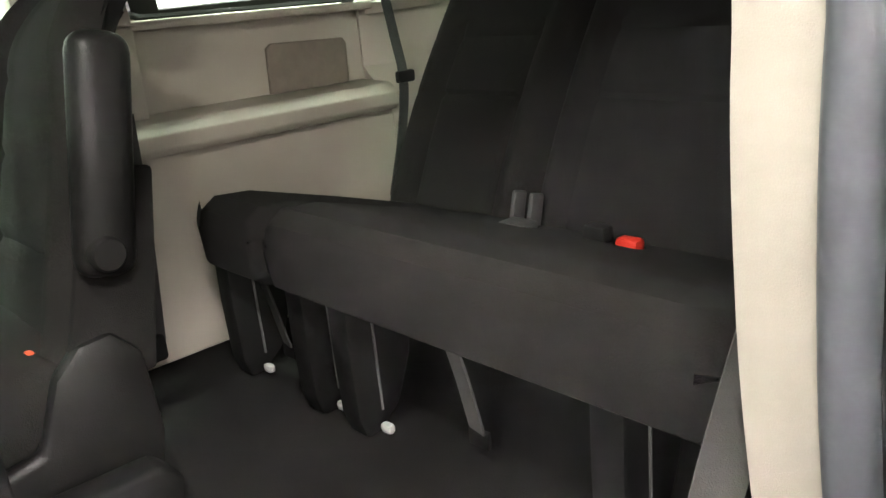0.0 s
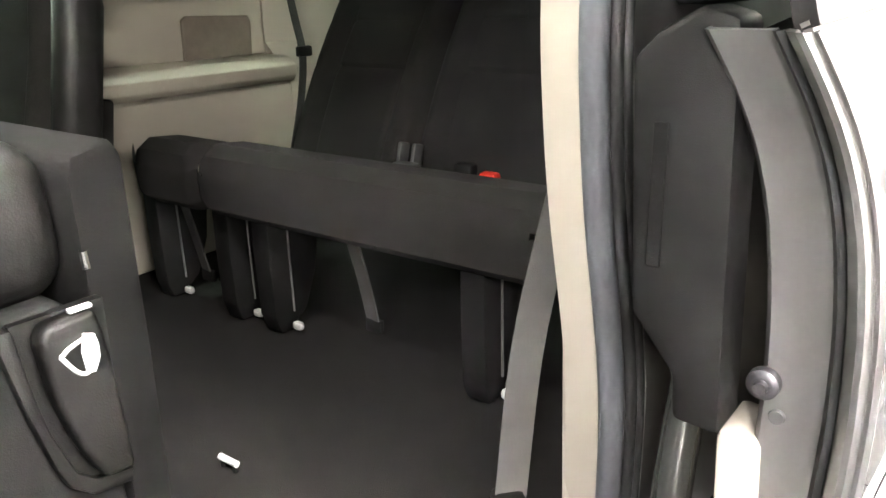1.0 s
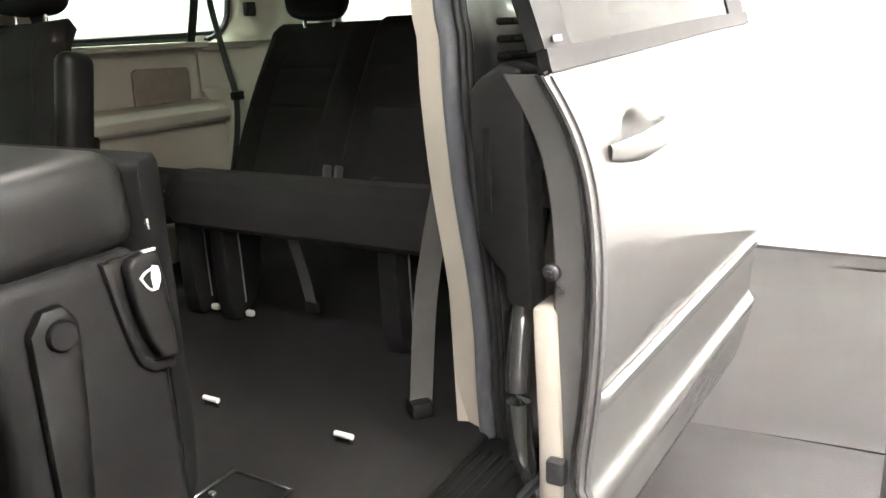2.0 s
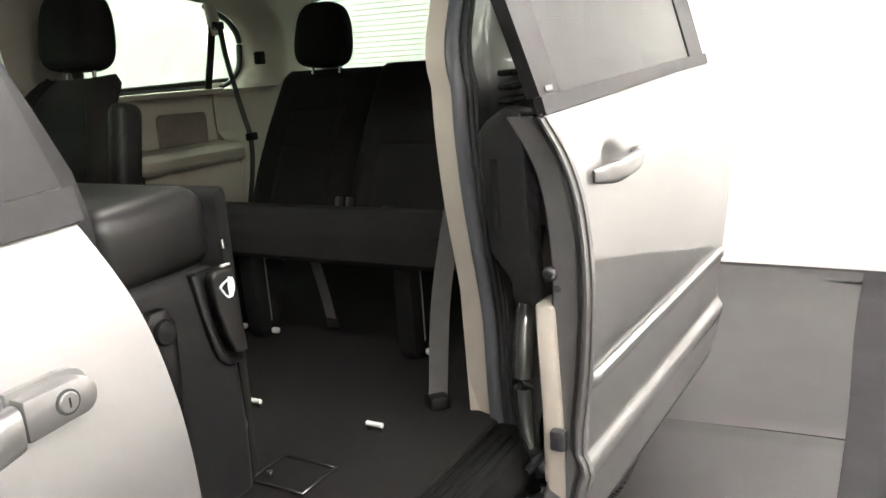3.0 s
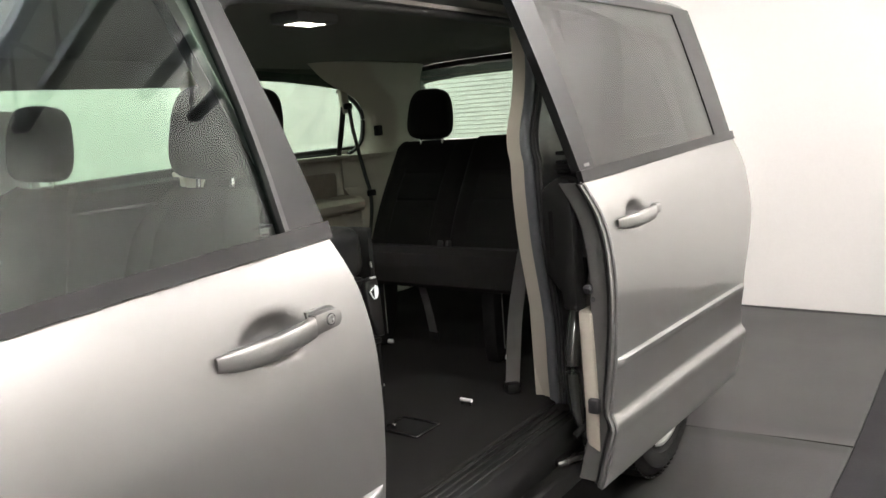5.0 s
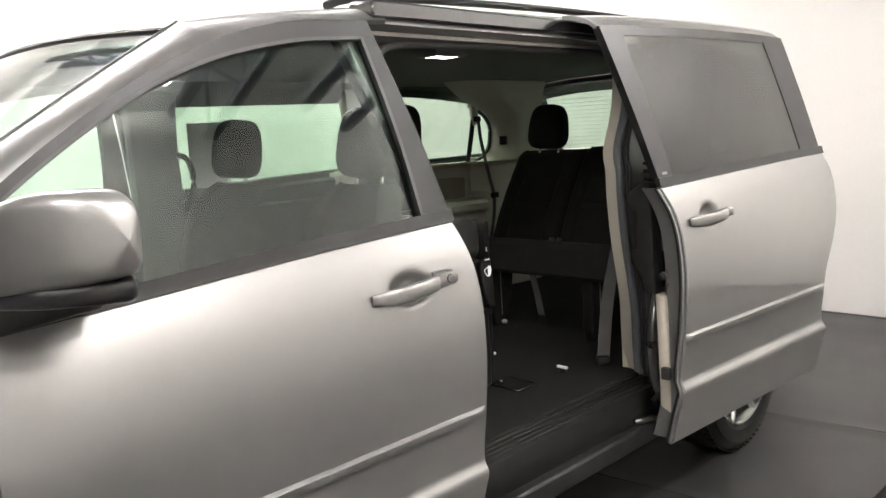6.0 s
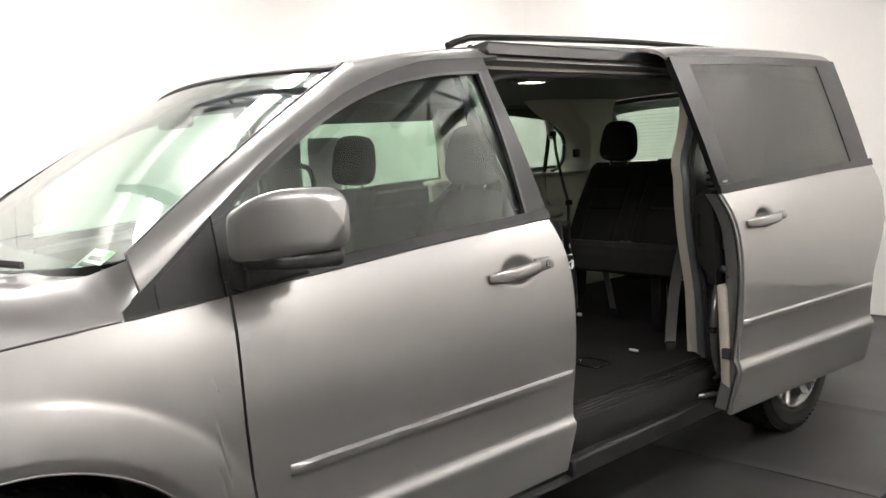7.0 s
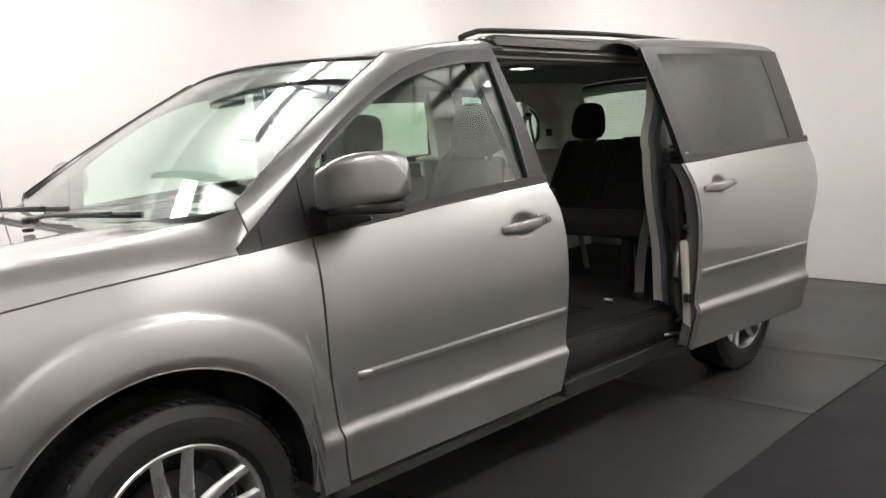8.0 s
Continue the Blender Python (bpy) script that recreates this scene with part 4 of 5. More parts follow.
SPK = prism([(3.075, 0.950), (3.290, 0.944), (3.303, 0.952), (3.308, 1.072), (3.298, 1.086), (3.085, 1.092), (3.070, 1.082), (3.066, 0.962)], "y", 1.740, 1.752, 0.003, 2)
part("speaker_grille", SPK, BEIGE_DK, VAN, "brown cloth speaker grille")
part("window_sill_trim", box2((2.42, 1.70, 1.150), (3.42, 1.80, 1.172), 0.008, 2), BEIGE, VAN)
part("window_seal", join(tube(curve_pts([(2.72, 1.755, 1.52), (2.74, 1.757, 1.215), (2.77, 1.76, 1.182), (2.85, 1.76, 1.176), (3.33, 1.757, 1.176)], 30), 0.008, 6)), RUBBER, VAN)
part("rear_trim", grid(lambda u, v: (3.36 + 0.62 * u, 1.640 + 0.105 * min(1, max(0, (v - 0.58) / 0.16)) ** 1.5 * (1 - 0.8 * u) - 0.04 * math.sin(math.pi * u), FL + 0.735 * v), 12, 24, (0, -1, 0), 0.03), BEIGE, VAN, "beige rear side trim")
PANE = table([(1.16, 3.34), (1.185, 3.42), (1.215, 3.465), (1.295, 3.502), (1.389, 3.487), (1.43, 3.44), (1.459, 3.376), (1.50, 3.26), (1.60, 3.05)])


def d_pillar(u, v):
    z = 1.165 + 0.43 * v
    x = PANE(z) + (3.90 - 0.10 * v - PANE(z)) * u
    return x, 1.712 - 0.10 * min(1, u * 2.5) ** 0.7 - 0.05 * v * v - 0.06 * max(0, v - 0.75) ** 1.5 * 4, z


part("rear_pillar_trim", grid(d_pillar, 20, 30, (0, -1, 0), 0.03), BEIGE, VAN, "beige rear pillar trim curving into the headliner")
part("pane_seal", tube([Vector((PANE(1.172 + 0.30 * k / 40) - 0.004, 1.712, 1.172 + 0.30 * k / 40)) for k in range(41)], 0.011, 8), RUBBER, VAN, "black rubber seal round the rear pane")
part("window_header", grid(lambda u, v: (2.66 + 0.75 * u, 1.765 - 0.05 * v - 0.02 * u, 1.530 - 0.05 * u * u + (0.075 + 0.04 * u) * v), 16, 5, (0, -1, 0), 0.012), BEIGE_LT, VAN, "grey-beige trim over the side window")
part("belt_mount", rbox((3.362, 1.70, 1.430), (0.05, 0.03, 0.13), 0.012, 3, pose(0, 0, 0, 0, -8, 0)), BEIGE, VAN, "beige belt guide")
part("pillar_vent", rbox((3.545, 1.652, 1.275), (0.05, 0.02, 0.05), 0.006, 2), PLASTIC, VAN)
part("rear_sill_trim", box2((3.96, 0.2, 0.40), (4.06, 1.76, 0.62), 0.02, 2), BEIGE, VAN)
part("gate_inner_trim", box2((4.03, 0.22, 0.62), (4.08, 1.74, 1.20), 0.02, 2), BEIGE, VAN)

# left-hand trim and jamb behind the side opening
part("left_rear_trim", grid(lambda u, v: (2.50 + 1.45 * u, 0.235 + 0.085 * min(1, u * 5) + 0.02 * v, FL + 0.72 * v), 16, 10, (0, 1, 0), 0.03), BEIGE, VAN, "beige plastic side trim")
CPX = table([(0.42, 2.500), (0.60, 2.468), (0.80, 2.437), (1.0, 2.416), (1.15, 2.408), (1.22, 2.415), (1.27, 2.445), (1.32, 2.490), (1.40, 2.55), (1.52, 2.61), (1.58, 2.63)])


def lean(z):
    """Pillar leaning in above the belt and bowed out a little below it."""
    return 0.27 * max(0, z - 1.17) - 0.018 * math.exp(-((z - 0.72) / 0.19) ** 2)


def jamb(y_at, dx0, dx1, za, zb, thick, n=40):
    def P(u, v):
        z = za + (zb - za) * v
        return CPX(z) + dx0 + (dx1 - dx0) * u, y_at(u) + lean(z), z
    return grid(P, 6, n, (-1, -0.6, 0), thick)


part("c_pillar_trim", jamb(lambda u: 0.242 - 0.066 * u, 0.022, -0.002, 0.43, 1.575, 0.02), BEIGE, VAN, "beige pillar trim beside the side opening")
part("door_seal", join(*[tube([Vector((CPX(z) + o, y + lean(z), z)) for z in [0.34 + 1.23 * k / 50 for k in range(51)]], r, 16, 1.0, (0, 1, 0)) for o, y, r in ((0.0, 0.170, 0.015),)]), RUBBER_LT, VAN, "grey rubber door seal")
part("inner_seal", join(*[tube([Vector((CPX(z) + o, y + lean(z), z)) for z in [0.34 + 1.23 * k / 50 for k in range(51)]], r, 16, 1.0, (0, 1, 0)) for o, y, r in ((0.012, 0.153, 0.008), (0.022, 0.147, 0.007))]), RUBBER, VAN, "black rubber door seal")


def jamb_face(u, v):
    """Painted jamb: flat beside the seal, then a rounded step out to the body side."""
    z = 0.36 + 1.22 * v
    k = min(1, max(0, (u - 0.16) / 0.42))
    step = k * k * (3 - 2 * k)
    dish = 0.014 * math.exp(-((z - 1.06) / 0.05) ** 2) * (1 - k) - 0.010 * math.exp(-((z - 0.93) / 0.018) ** 2) * (1 - k)
    return CPX(z) + 0.026 + 0.34 * u, 0.140 + lean(z) - 0.108 * step + dish + 0.008 * math.sin(11 * v) * math.sin(math.pi * u), z


part("jamb_panel", grid(jamb_face, 40, 60, (0, -1, 0), 0.02), PAINT, VAN, "silver painted jamb behind the sliding door")
part("b_pillar_jamb", grid(lambda u, v: (1.49 + 0.06 * u - 0.32 * max(0, 0.36 + 1.22 * v - 1.1), 0.10 + 0.10 * u + 0.27 * max(0, 0.36 + 1.22 * v - 1.1), 0.36 + 1.22 * v), 6, 30, (0, -1, 0), 0.02), PAINT, VAN, "silver painted door jamb")
part("b_pillar_trim", grid(lambda u, v: (1.52 + 0.08 * u - 0.32 * max(0, FL + 1.12 * v - 1.1), 0.235 + 0.25 * max(0, FL + 1.12 * v - 1.1), FL + 1.12 * v), 6, 20, (0, 1, 0), 0.03), PLASTIC, VAN, "dark plastic pillar trim")
for k in range(3):
    part("jamb_rib", box2((2.44, 0.075, 1.135 + 0.026 * k), (2.66, 0.105, 1.146 + 0.026 * k), 0.003), PLASTIC, VAN, "black guide rib")
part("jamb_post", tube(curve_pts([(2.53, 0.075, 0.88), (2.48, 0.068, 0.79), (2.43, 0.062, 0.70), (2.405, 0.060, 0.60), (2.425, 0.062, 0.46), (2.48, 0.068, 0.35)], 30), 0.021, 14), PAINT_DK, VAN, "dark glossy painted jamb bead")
part("jamb_clip", box2((2.50, 0.07, 0.93), (2.56, 0.10, 0.945), 0.003), PAINT_IN, VAN)
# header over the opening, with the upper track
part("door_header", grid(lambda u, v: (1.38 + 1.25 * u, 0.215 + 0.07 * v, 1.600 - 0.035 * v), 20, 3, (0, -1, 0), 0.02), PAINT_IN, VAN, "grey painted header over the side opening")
part("upper_track", box2((1.39, 0.205, 1.612), (2.60, 0.30, 1.655), 0.006), BLACKGLOSS, VAN, "black upper door track")
part("header_seal", tube(curve_pts([(1.555, 0.212, 0.46), (1.555, 0.212, 0.95), (1.535, 0.232, 1.18), (1.492, 0.272, 1.38), (1.466, 0.294, 1.48), (1.478, 0.298, 1.535), (1.535, 0.292, 1.562), (1.75, 0.282, 1.570), (2.2, 0.270, 1.571), (2.60, 0.265, 1.564)], 90), 0.013, 10), HINGE, VAN, "dark grey rubber seal round the side opening")

# right B pillar, grab handle and paper on the far glass
part("right_b_pillar", prism([(1.42, 1.56), (1.63, 1.56), (1.618, 1.47), (1.612, 1.30), (1.622, 1.05), (1.62, FL), (1.40, FL), (1.425, 1.05)], "y", 1.70, 1.76, 0.008, 2), HINGE, VAN, "dark grey pillar trim")
part("right_c_pillar", prism([(2.47, 1.57), (2.66, 1.57), (2.74, 1.18), (2.74, FL), (2.50, FL), (2.52, 1.18)], "y", 1.70, 1.765, 0.008, 2), BEIGE, VAN, "beige pillar trim")
part("right_door_panel", box2((1.55, 1.76, FL), (2.52, 1.83, 1.06), 0.015, 2), PLASTIC, VAN, "dark plastic inner door panel")
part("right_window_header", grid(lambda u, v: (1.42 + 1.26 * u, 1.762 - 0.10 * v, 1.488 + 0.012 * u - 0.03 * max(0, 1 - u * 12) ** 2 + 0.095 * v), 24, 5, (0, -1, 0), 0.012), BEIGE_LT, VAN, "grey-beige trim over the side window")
part("grab_handle", tube(curve_pts([(1.60, 1.70, 1.30), (1.625, 1.66, 1.28), (1.64, 1.65, 1.20), (1.625, 1.66, 1.12), (1.60, 1.70, 1.10)], 20), 0.012, 8), PLASTIC, VAN, "black grab handle")
tagged(part("window_sheet", moved(box2((1.69, 0, 1.155), (1.87, 0.002, 1.425), 0), pose(0, 1.765, 0, 0, 0, 0)), PAPER_BACK), "paper information sheet on the far side glass", "paper sheet")


# ---- seats ----
def headrest(c, d, w, h, taper, lean):
    """A padded headrest, narrower and rounder at the top."""
    m = pose(0, 0, 0, 0, lean, 0)

    def P(u, v):
        a, b = 2 * math.pi * u, math.pi * (v - 0.5)
        pw = lambda q, e: math.copysign(abs(q) ** e, q)
        z = pw(math.sin(b), 0.62)
        r = pw(math.cos(b), 0.42)
        k = 1 - taper * (0.5 + 0.5 * z) ** 2
        return m @ Vector((d / 2 * r * pw(math.cos(a), 0.6), w / 2 * k * r * pw(math.sin(a), 0.55), h / 2 * z)) + Vector(c)
    g = grid(P, 32, 24, None)
    return g if (g[0][g[1][400][2]] - g[0][g[1][400][0]]).cross(g[0][g[1][400][3]] - g[0][g[1][400][1]]).dot(g[0][g[1][400][0]] - Vector(c)) > 0 else flip(g)


def bench():
    b = thing("bench_seat", 3.0, 0.95, FL, "black cloth three-seat rear bench, split back", "seat")

    def pad(y0, y1, lift, soft=0.03):
        def P(u, v):
            # u runs round the front section, v across
            prof = [(3.22, 0.64), (2.80, 0.700), (2.68, 0.716), (2.655, 0.735), (2.650, 0.80), (2.660, 0.842), (2.69, 0.862), (2.76, 0.856), (2.95, 0.80), (3.22, 0.715)]
            s = u * (len(prof) - 1)
            i = min(int(s), len(prof) - 2)
            t = s - i
            x, z = (prof[i][0] + (prof[i + 1][0] - prof[i][0]) * t, prof[i][1] + (prof[i + 1][1] - prof[i][1]) * t)
            e = min(v, 1 - v) * (y1 - y0)
            rad = soft if v > 0.5 else 0.03
            rnd = max(0, 1 - e / rad) * (rad / 0.03) ** 0.5
            z -= (0.02 * rnd * rnd) * (1 if u > 0.45 else -0.6)
            x += 0.015 * rnd * rnd if x < 2.8 else 0
            return x, y0 + (y1 - y0) * v, z + lift * (1 if u > 0.45 else 0.3)
        return join(grid(P, 36, 22, (0, 0, 1)), )
    part("cushion", pad(0.345, 1.185, 0.0), FABRIC, b, "black cloth seat cushion")
    part("side_cushion", pad(1.188, 1.45, -0.006, 0.09), FABRIC, b, "black cloth seat cushion")

    for ya, q in ((0.350, 0.0),):
        part("cushion_end", prism([(2.665 + q, 0.725), (2.80, 0.705), (3.2, 0.655), (3.2, 0.70 - q), (2.95, 0.785 - q), (2.76, 0.840 - q), (2.69 + q, 0.845 - q), (2.665 + q, 0.82 - q)], "y", ya, ya + 0.028, 0.008, 2), FABRIC, b)

    def back(y0, y1, top, puff):
        def P(u, v):
            y = y0 + (y1 - y0) * u
            z = 0.70 + (top - 0.70) * v
            x = 3.14 + 0.29 * v
            e = min(u, 1 - u) * (y1 - y0)
            bol = math.exp(-((e - 0.05) / 0.03) ** 2) * 0.020
            edge = max(0, 1 - e / 0.025) ** 2 * 0.05 + max(0, 1 - (1 - v) * 0.42 / 0.03) ** 2 * 0.04
            seam = 0.010 * math.exp(-((e - 0.095) / 0.006) ** 2) if v < 0.78 else 0
            seam += 0.010 * sum(math.exp(-((v - q) / 0.012) ** 2) for q in (0.50, 0.72)) * (1 if e > 0.09 else 0.2)
            return x - bol + edge + seam - puff * math.sin(math.pi * min(1, v * 1.1)) * 0.02, y, z
        return grid(P, 44, 44, (-1, 0, 0.3), 0.09)
    part("right_backrest", back(1.03, 1.45, 1.215, 1), FABRIC2, b, "black cloth backrest with sewn panels")
    part("left_backrest", back(0.355, 1.022, 1.225, 1), FABRIC, b, "black cloth backrest")
    part("headrest", headrest((3.435, 1.245, 1.335), 0.11, 0.235, 0.225, 0.24, 10), FABRIC, b, "black cloth headrest")
    part("headrest_post", tube([Vector((3.43, 1.185, 1.2)), Vector((3.44, 1.185, 1.26))], 0.006, 8), CHROME, b)
    part("headrest_post", tube([Vector((3.43, 1.305, 1.2)), Vector((3.44, 1.305, 1.26))], 0.006, 8), CHROME, b)
    part("headrest_folded", rbox((3.47, 0.70, 1.235), (0.09, 0.24, 0.04), 0.018, 3), FABRIC, b)
    # legs: tapered slabs with a pale line as painted highlight and a bright striker foot
    for ly in (1.43, 1.178, 1.051, 0.521):
        leg = part("leg", prism([(2.705, 0.735), (2.855, 0.735), (2.835, 0.58), (2.800, 0.495), (2.752, 0.457), (2.722, 0.457), (2.708, 0.50), (2.704, 0.62)], "y", ly - 0.022, ly + 0.030, 0.008, 2), PLASTIC, b, "black plastic-clad leg")
        part("edge_highlight", tube([Vector((2.755, ly - 0.024, 0.73)), Vector((2.756, ly - 0.0245, 0.60)), Vector((2.758, ly - 0.024, 0.50))], 0.0024, 6), GREYPLASTIC, leg, "pale grey line standing in for the highlight on the leg")
        part("striker_foot", rbox((2.752, ly - 0.040, 0.472), (0.016, 0.026, 0.018), 0.006, 2), ZINC, leg, "bright metal striker foot")
    for sy, top in ((0.825, 0.72), (1.36, 0.74)):
        part("pull_strap", ribbon(curve_pts([(2.74, sy + 0.01, top), (2.765, sy + 0.004, 0.62), (2.785, sy, 0.52)], 8), 0.04, 0.004, (0.2, 1, 0)), WEBGREY, b, "grey webbing pull strap")
        part("strap_end", rbox((2.79, sy, 0.505), (0.012, 0.042, 0.03), 0.004, 2), PLASTIC, b)
    part("back_hinge", join(rbox((3.11, 1.010, 0.75), (0.035, 0.013, 0.12), 0.006, 2, pose(0, 0, 0, 0, 14, 0)), rbox((3.11, 0.968, 0.75), (0.035, 0.013, 0.12), 0.006, 2, pose(0, 0, 0, 0, 14, 0))), HINGE, b, "grey plastic hinge cover")
    part("belt_anchor", rbox((3.03, 0.935, 0.775), (0.045, 0.06, 0.018), 0.006, 2), HINGE, b)
    part("black_buckle", rbox((3.04, 0.772, 0.785), (0.03, 0.045, 0.03), 0.008, 2), PLASTIC, b, "black belt buckle")
    part("red_button", rbox((3.03, 0.705, 0.778), (0.028, 0.042, 0.026), 0.008, 2), RED, b, "red belt release button")
    return b


bench()


def bucket(name, x, y, label, base_z, back_lean=14, arm=True):
    """An upright bucket seat facing -x. x: front of the backrest at the seat; y: centre."""
    s = thing(name, x, y, FL, label, "seat")
    w = 0.48
    part("cushion", rbox((x - 0.20, y, base_z + 0.08), (0.50, w, 0.16), 0.055, 4, pose(0, 0, 0, 0, 5, 0)), FABRIC, s, "black cloth seat cushion")
    part("base", rbox((x - 0.14, y, (FL + base_z) / 2), (0.44, w - 0.10, base_z - FL), 0.02, 2), PLASTIC, s, "black plastic seat base")

    def P(u, v):
        a = (u - 0.5) * 2
        k = max(0, (v - 0.55) / 0.45)
        yy = y + a * w / 2 * (1 - 0.08 * v * v) * (1 - 0.42 * k ** 3)
        z = base_z + 0.10 + 0.56 * v
        xx = x + math.tan(radians(back_lean)) * (z - base_z - 0.10)
        bol = 0.035 * math.exp(-((abs(a) - 0.78) / 0.16) ** 2) - 0.05 * max(0, abs(a) - 0.9) ** 2 * 60
        seam = 0.008 * sum(math.exp(-((v - q) / 0.012) ** 2) for q in (0.28, 0.52, 0.74)) * (1 if abs(a) < 0.62 else 0.1) + 0.010 * math.exp(-((abs(a) - 0.62) / 0.03) ** 2)
        top = 0.05 * max(0, (v - 0.8) / 0.2) ** 2
        return xx - bol + seam + top, yy, z
    part("backrest", grid(P, 36, 36, (-1, 0, 0.3), 0.07), FABRIC2, s, "black cloth backrest with sewn panels")
    hx = x + math.tan(radians(back_lean)) * 0.66
    part("headrest", headrest((hx + 0.045, y, base_z + 0.785), 0.115, 0.255, 0.215, 0.24, 8), FABRIC, s, "black cloth headrest")
    part("headrest_post", tube([Vector((hx + 0.03, y - 0.06, base_z + 0.62)), Vector((hx + 0.04, y - 0.06, base_z + 0.72))], 0.006, 8), CHROME, s)
    part("headrest_post", tube([Vector((hx + 0.03, y + 0.06, base_z + 0.62)), Vector((hx + 0.04, y + 0.06, base_z + 0.72))], 0.006, 8), CHROME, s)
    return s


bucket("front_seat", 1.46, 0.585, "black cloth driver's bucket seat", 0.525)
bucket("front_seat", 1.46, 1.355, "black cloth front passenger seat", 0.525)

SEAT2 = bucket("middle_seat", 2.33, 1.425, "black cloth middle-row seat with its armrest raised", 0.575, 15)
part("armrest", rbox((2.425, 1.155, 1.00), (0.085, 0.06, 0.34), 0.035, 4, pose(0, 0, 0, 0, 10, 0)), VINYL, SEAT2, "raised black vinyl armrest")
part("backrest_side", prism([(2.31, 0.66), (2.45, 0.66), (2.485, 0.85), (2.505, 0.97), (2.43, 0.98), (2.38, 0.90)], "y", 1.176, 1.196, 0.008, 2), FABRIC, SEAT2)
part("armrest_pivot", turned([(-0.006, 0.0), (-0.006, 0.022), (0.0, 0.026), (0.02, 0.026)], (2.395, 1.122, 0.872), 20), VINYL, SEAT2)
part("side_shield", prism([(2.02, FL + 0.02), (2.42, FL + 0.02), (2.44, 0.56), (2.43, 0.70), (2.39, 0.745), (2.34, 0.74), (2.30, 0.70), (2.26, 0.60), (2.02, 0.55)], "y", 1.165, 1.20, 0.012, 2), VINYL, SEAT2, "black plastic side shield")
part("rail_cover", prism([(1.98, FL + 0.004), (2.42, FL + 0.004), (2.43, FL + 0.05), (2.40, FL + 0.085), (1.98, FL + 0.09)], "y", 1.10, 1.165, 0.012, 2), PLASTIC, SEAT2, "black plastic seat rail cover")
part("buckle_stalk", rbox((2.285, 1.26, 0.685), (0.025, 0.03, 0.08), 0.008, 2, pose(0, 0, 0, 0, 30, 0)), ORANGE, SEAT2, "orange-red belt buckle")

# tumbled middle-row seat by the opening
T = thing("folded_seat", 1.93, 0.68, FL, "black middle-row seat folded and tumbled forward", "seat")
part("seat_end_pad", rbox((1.897, 0.690, 0.972), (0.235, 0.49, 0.142), 0.042, 5, pose(0, 0, 0, 0, -4, 0)), VINYL, T, "smooth black vinyl pad")
PANEL = prism([(2.017, 0.90), (2.013, 1.012), (2.022, 1.030), (2.088, 1.030), (2.102, 1.012), (2.106, 0.80), (2.104, 0.58), (2.085, 0.49), (2.040, 0.47), (2.030, 0.78)], "y", 0.452, 0.94, 0.009, 2)
PANEL = [Vector((v[0], v[1] + (0.72 * (v[0] - 2.035) if v[1] < 0.6 else 0), v[2])) for v in PANEL[0]], PANEL[1]      # its end is cut on the slant
part("seat_panel", PANEL, DULLBLACK, T, "black carpeted seat bottom panel")
part("seat_shell", prism([(1.76, 0.915), (2.00, 0.915), (2.020, 0.84), (2.030, 0.60), (2.025, 0.47), (1.80, 0.47), (1.77, 0.62), (1.775, 0.78)], "y", 0.435, 0.93, 0.022, 3), PLASTIC, T, "black plastic seat shell")
part("handle_bezel", prism([(1.928, 0.908), (1.942, 0.834), (1.957, 0.772), (1.966, 0.750), (1.985, 0.733), (2.024, 0.727), (2.024, 0.742), (1.990, 0.748), (1.974, 0.762), (1.958, 0.81), (1.951, 0.85), (1.944, 0.908)], "y", 0.426, 0.444, 0.004, 2), VINYL, T, "curved black bezel round the release handle")
part("release_recess", prism([(1.944, 0.908), (1.951, 0.85), (1.958, 0.81), (1.974, 0.762), (1.990, 0.748), (2.024, 0.742), (2.024, 0.908)], "y", 0.4335, 0.444, 0.0), PLASTIC, T)
part("release_handle", prism([(1.955, 0.896), (1.962, 0.908), (2.004, 0.910), (2.012, 0.86), (2.018, 0.752), (1.990, 0.755), (1.974, 0.79), (1.960, 0.84)], "y", 0.408, 0.430, 0.006, 3), VINYL, T, "black release handle with white symbol")
part("handle_clip", rbox((1.994, 0.416, 0.912), (0.020, 0.006, 0.004), 0.001, 2), ZINC, T)
SYM = Matrix.Translation((1.985, 0, 0.874)) @ Matrix.Scale(0.86, 4) @ Matrix.Translation((-2.004, 0, -0.865))
SYM.row[1] = (0, 1, 0, 0)
part("handle_symbol", moved(join(tube(curve_pts([(1.984, 0.4065, 0.872), (1.995, 0.4065, 0.879), (2.016, 0.4065, 0.882), (2.019, 0.4065, 0.862), (2.008, 0.4065, 0.848), (1.997, 0.4065, 0.852), (1.984, 0.4065, 0.872)], 24), 0.0022, 6, up=(0, 1, 0)), prism([(2.006, 0.848), (2.014, 0.846), (2.021, 0.860), (2.019, 0.884), (2.008, 0.888), (2.004, 0.87)], "y", 0.4055, 0.4075, 0)), SYM), WHITE, T, "white printed seat symbol")
part("recliner_arm", prism([(1.812, 0.850), (1.832, 0.877), (1.862, 0.877), (1.880, 0.85), (1.874, 0.74), (1.852, 0.50), (1.812, 0.50)], "y", 0.418, 0.440, 0.008, 2), VINYL, T, "black side link")
part("pivot_knob", turned([(-0.006, 0.0), (-0.006, 0.018), (-0.002, 0.021), (0.01, 0.021)], (1.850, 0.416, 0.840), 24), PLASTIC, T, "round black pivot cap")
part("latch_pin", tube([Vector((2.018, 0.440, 0.934)), Vector((2.017, 0.440, 0.950))], 0.0035, 8), CHROME, T)

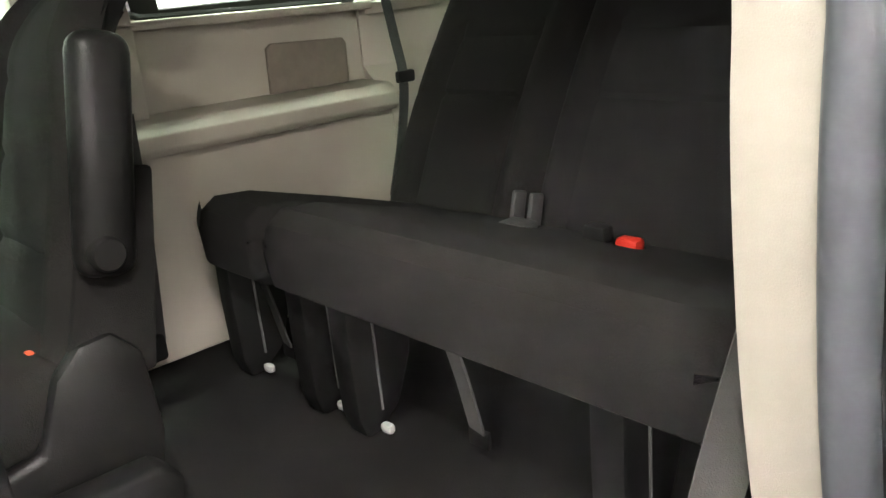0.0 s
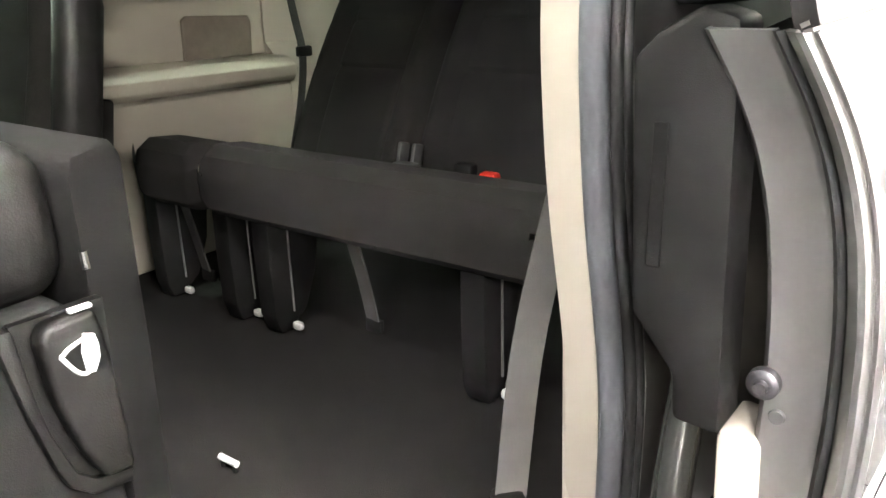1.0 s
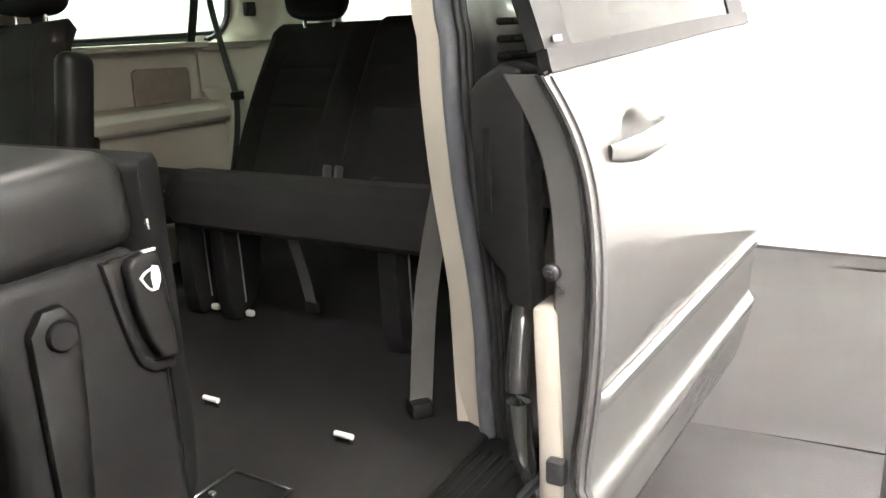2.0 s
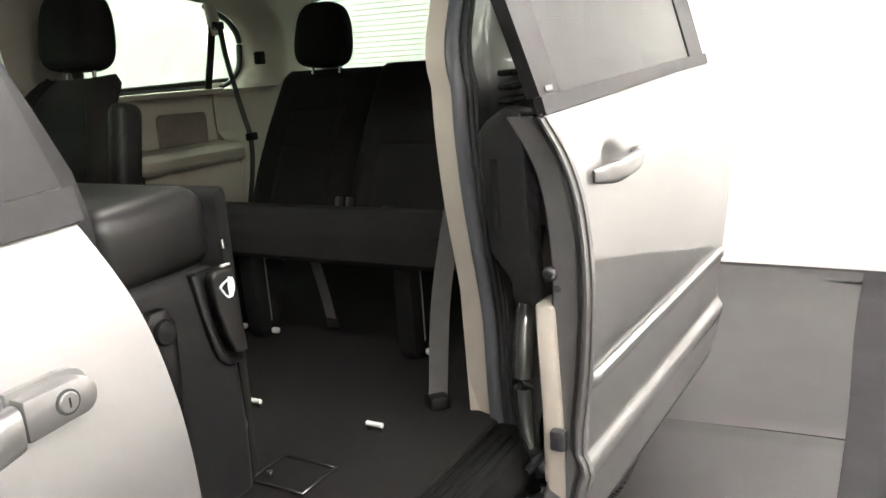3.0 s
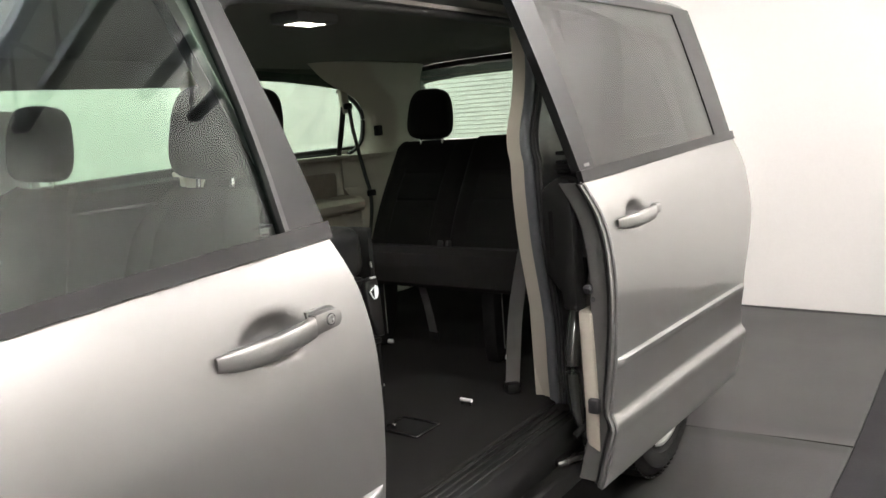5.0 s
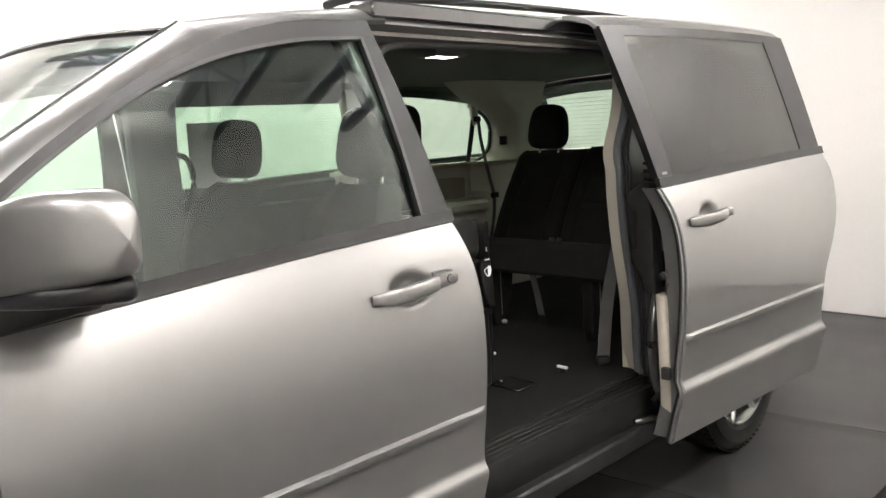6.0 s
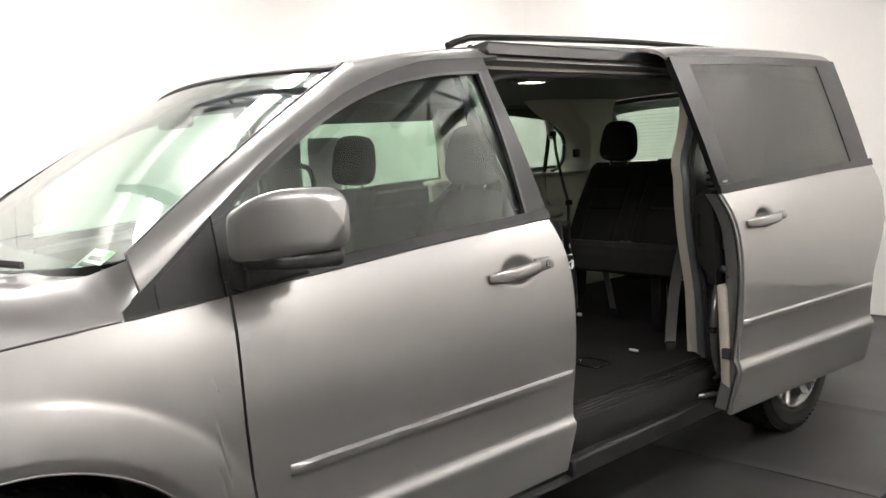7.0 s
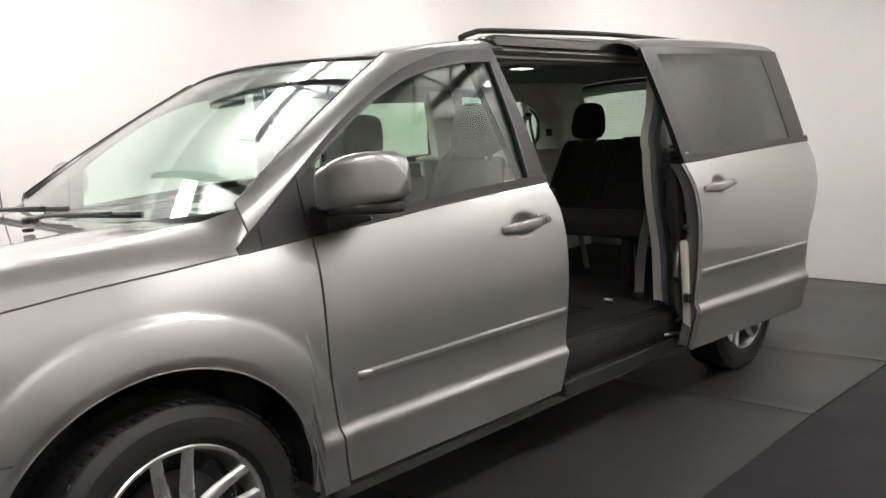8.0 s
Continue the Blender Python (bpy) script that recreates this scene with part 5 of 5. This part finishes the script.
# belts
part("seat_belt", ribbon(curve_pts([(3.372, 1.678, 1.40), (3.362, 1.655, 1.28), (3.345, 1.590, 1.08), (3.318, 1.540, 0.985), (3.27, 1.505, 0.87), (3.22, 1.50, 0.72)], 24), 0.046, 0.002, (0.9, 0.35, 0)), WEBBING, VAN, "black shoulder belt")
part("belt_latch", rbox((3.320, 1.535, 0.988), (0.055, 0.016, 0.03), 0.006, 2), PLASTIC, VAN, "black belt latch plate")
part("belt_loop", rbox((3.368, 1.682, 1.40), (0.055, 0.016, 0.03), 0.006, 2), PLASTIC, VAN)
part("seat_belt", ribbon(curve_pts([(3.355, 1.70, 1.40), (3.325, 1.70, 1.28), (3.295, 1.70, 1.17)], 10), 0.040, 0.002, (1, 0.1, 0)), WEBBING, VAN, "black shoulder belt")
part("seat_belt", ribbon(curve_pts([(2.56, 0.255, 0.98), (2.548, 0.275, 0.90), (2.52, 0.305, 0.70), (2.495, 0.315, 0.47)], 16), 0.046, 0.002, (0.75, -0.65, 0)), WEBGREY, VAN, "grey seat belt hanging by the pillar")
part("belt_foot", rbox((2.492, 0.315, 0.470), (0.045, 0.045, 0.035), 0.008, 2, pose(0, 0, 0, 0, 0, -40)), PLASTIC, VAN)

part("seat_belt", ribbon(curve_pts([(2.64, 1.60, 1.0), (2.632, 1.598, 0.80), (2.61, 1.595, 0.53)], 10), 0.044, 0.002, (0.9, -0.4, 0)), WEBBING, VAN, "black seat belt")
part("belt_anchor", rbox((2.605, 1.592, 0.515), (0.05, 0.03, 0.06), 0.012, 2), PLASTIC, VAN)

# floor fittings
for dx, dy, rz in ((2.335, 0.724, 90), (2.335, 0.383, 90)):
    m = Matrix.Translation((dx, dy, FL)) @ pose(0, 0, 0, 0, 0, rz)
    part("floor_striker", moved(join(tube([Vector((-0.020, 0, 0.015)), Vector((0.020, 0, 0.015))], 0.0055, 12)), m), ZINC, VAN, "bright metal floor striker")
    for sx in (-0.015, 0.015):
        part("striker_post", moved(tube([Vector((sx, 0, -0.002)), Vector((sx, 0, 0.014))], 0.0045, 8), m), PLASTIC, VAN)
# no hole is cut: a flat dark plate gives the pocket's inner shade
part("latch_pocket_shade", box2((2.062, 0.365, FL - 0.002), (2.162, 0.490, FL + 0.002), 0), DULLBLACK, VAN, "dark plate standing in for the shade inside the floor's latch pocket")
for qa, qb in (((2.056, 0.359), (2.168, 0.366)), ((2.056, 0.489), (2.168, 0.496)), ((2.161, 0.366), (2.168, 0.489)), ((2.056, 0.366), (2.063, 0.489))):
    part("pocket_rim", box2((*qa, FL), (*qb, FL + 0.007), 0.002), BLACKGLOSS, VAN)
part("latch_pocket_pin", rbox((2.085, 0.462, FL + 0.010), (0.014, 0.014, 0.016), 0.004, 2), CHROME, VAN)

# dashboard and wheel
part("dashboard", prism([(0.14, 0.80), (0.115, 1.050), (0.17, 1.074), (0.32, 1.078), (0.40, 1.03), (0.44, 0.90), (0.40, 0.60), (0.2, 0.5)], "y", 0.17, 1.79, 0.02, 3), PLASTIC, VAN, "dark grey dashboard")
SW = []
for k in range(41):
    a = 2 * math.pi * k / 40
    SW.append(Vector((0.66, 0.585, 0.98)) + Vector((-0.38 * 0.19 * math.sin(a), 0.19 * math.cos(a), 0.92 * 0.19 * math.sin(a))))
part("steering_wheel", tube(SW, 0.015, 10), PLASTIC, VAN, "black steering wheel")
part("rear_view_mirror", rbox((0.72, 0.98, 1.48), (0.03, 0.24, 0.065), 0.014, 3), BLACKGLOSS, VAN, "black rear-view mirror")
TAG = thing("dash_card", 0.13, 0.42, 1.08, "white dealer card with green corner on the dashboard", "card")
CARD = Matrix.Translation((0.215, 0.33, 1.118)) @ pose(0, 0, 0, 0, -34, 0) @ Matrix.Scale(0.66, 4)
part("card", moved(box2((-0.075, -0.11, 0), (0.075, 0.11, 0.001), 0), CARD), PAPER, TAG)
for k in range(3):
    part("print_bar", moved(box2((-0.05 + 0.035 * k, -0.085, 0.0015), (-0.03 + 0.035 * k, 0.06 + 0.02 * (k % 2), 0.002), 0), CARD), INK, TAG)
part("green_corner", moved(box2((0.03, -0.108, 0.0015), (0.073, -0.06, 0.002), 0), CARD), GREENINK, TAG)

# lower roller arm of the side door
part("roller_arm", tube(curve_pts([(2.30, 0.07, 0.345), (2.38, 0.03, 0.345), (2.46, -0.03, 0.35), (2.52, -0.07, 0.36)], 16), 0.016, 8, 0.6), STEEL, VAN, "steel roller arm of the side door")
part("roller_bracket", rbox((2.33, 0.055, 0.352), (0.09, 0.05, 0.02), 0.008, 2, pose(0, 0, 0, 0, 0, -25)), CHROME, VAN)
part("arm_bolt", turned([(0.014, 0.0), (0.014, 0.007), (0.0, 0.008)], (2.39, 0.02, 0.36), 10, "z"), CHROME, VAN)
part("wiring_loom", tube(curve_pts([(2.40, 0.06, 0.39), (2.46, 0.03, 0.42), (2.52, -0.02, 0.41), (2.58, -0.06, 0.44)], 16), 0.010, 8), RUBBER, VAN)
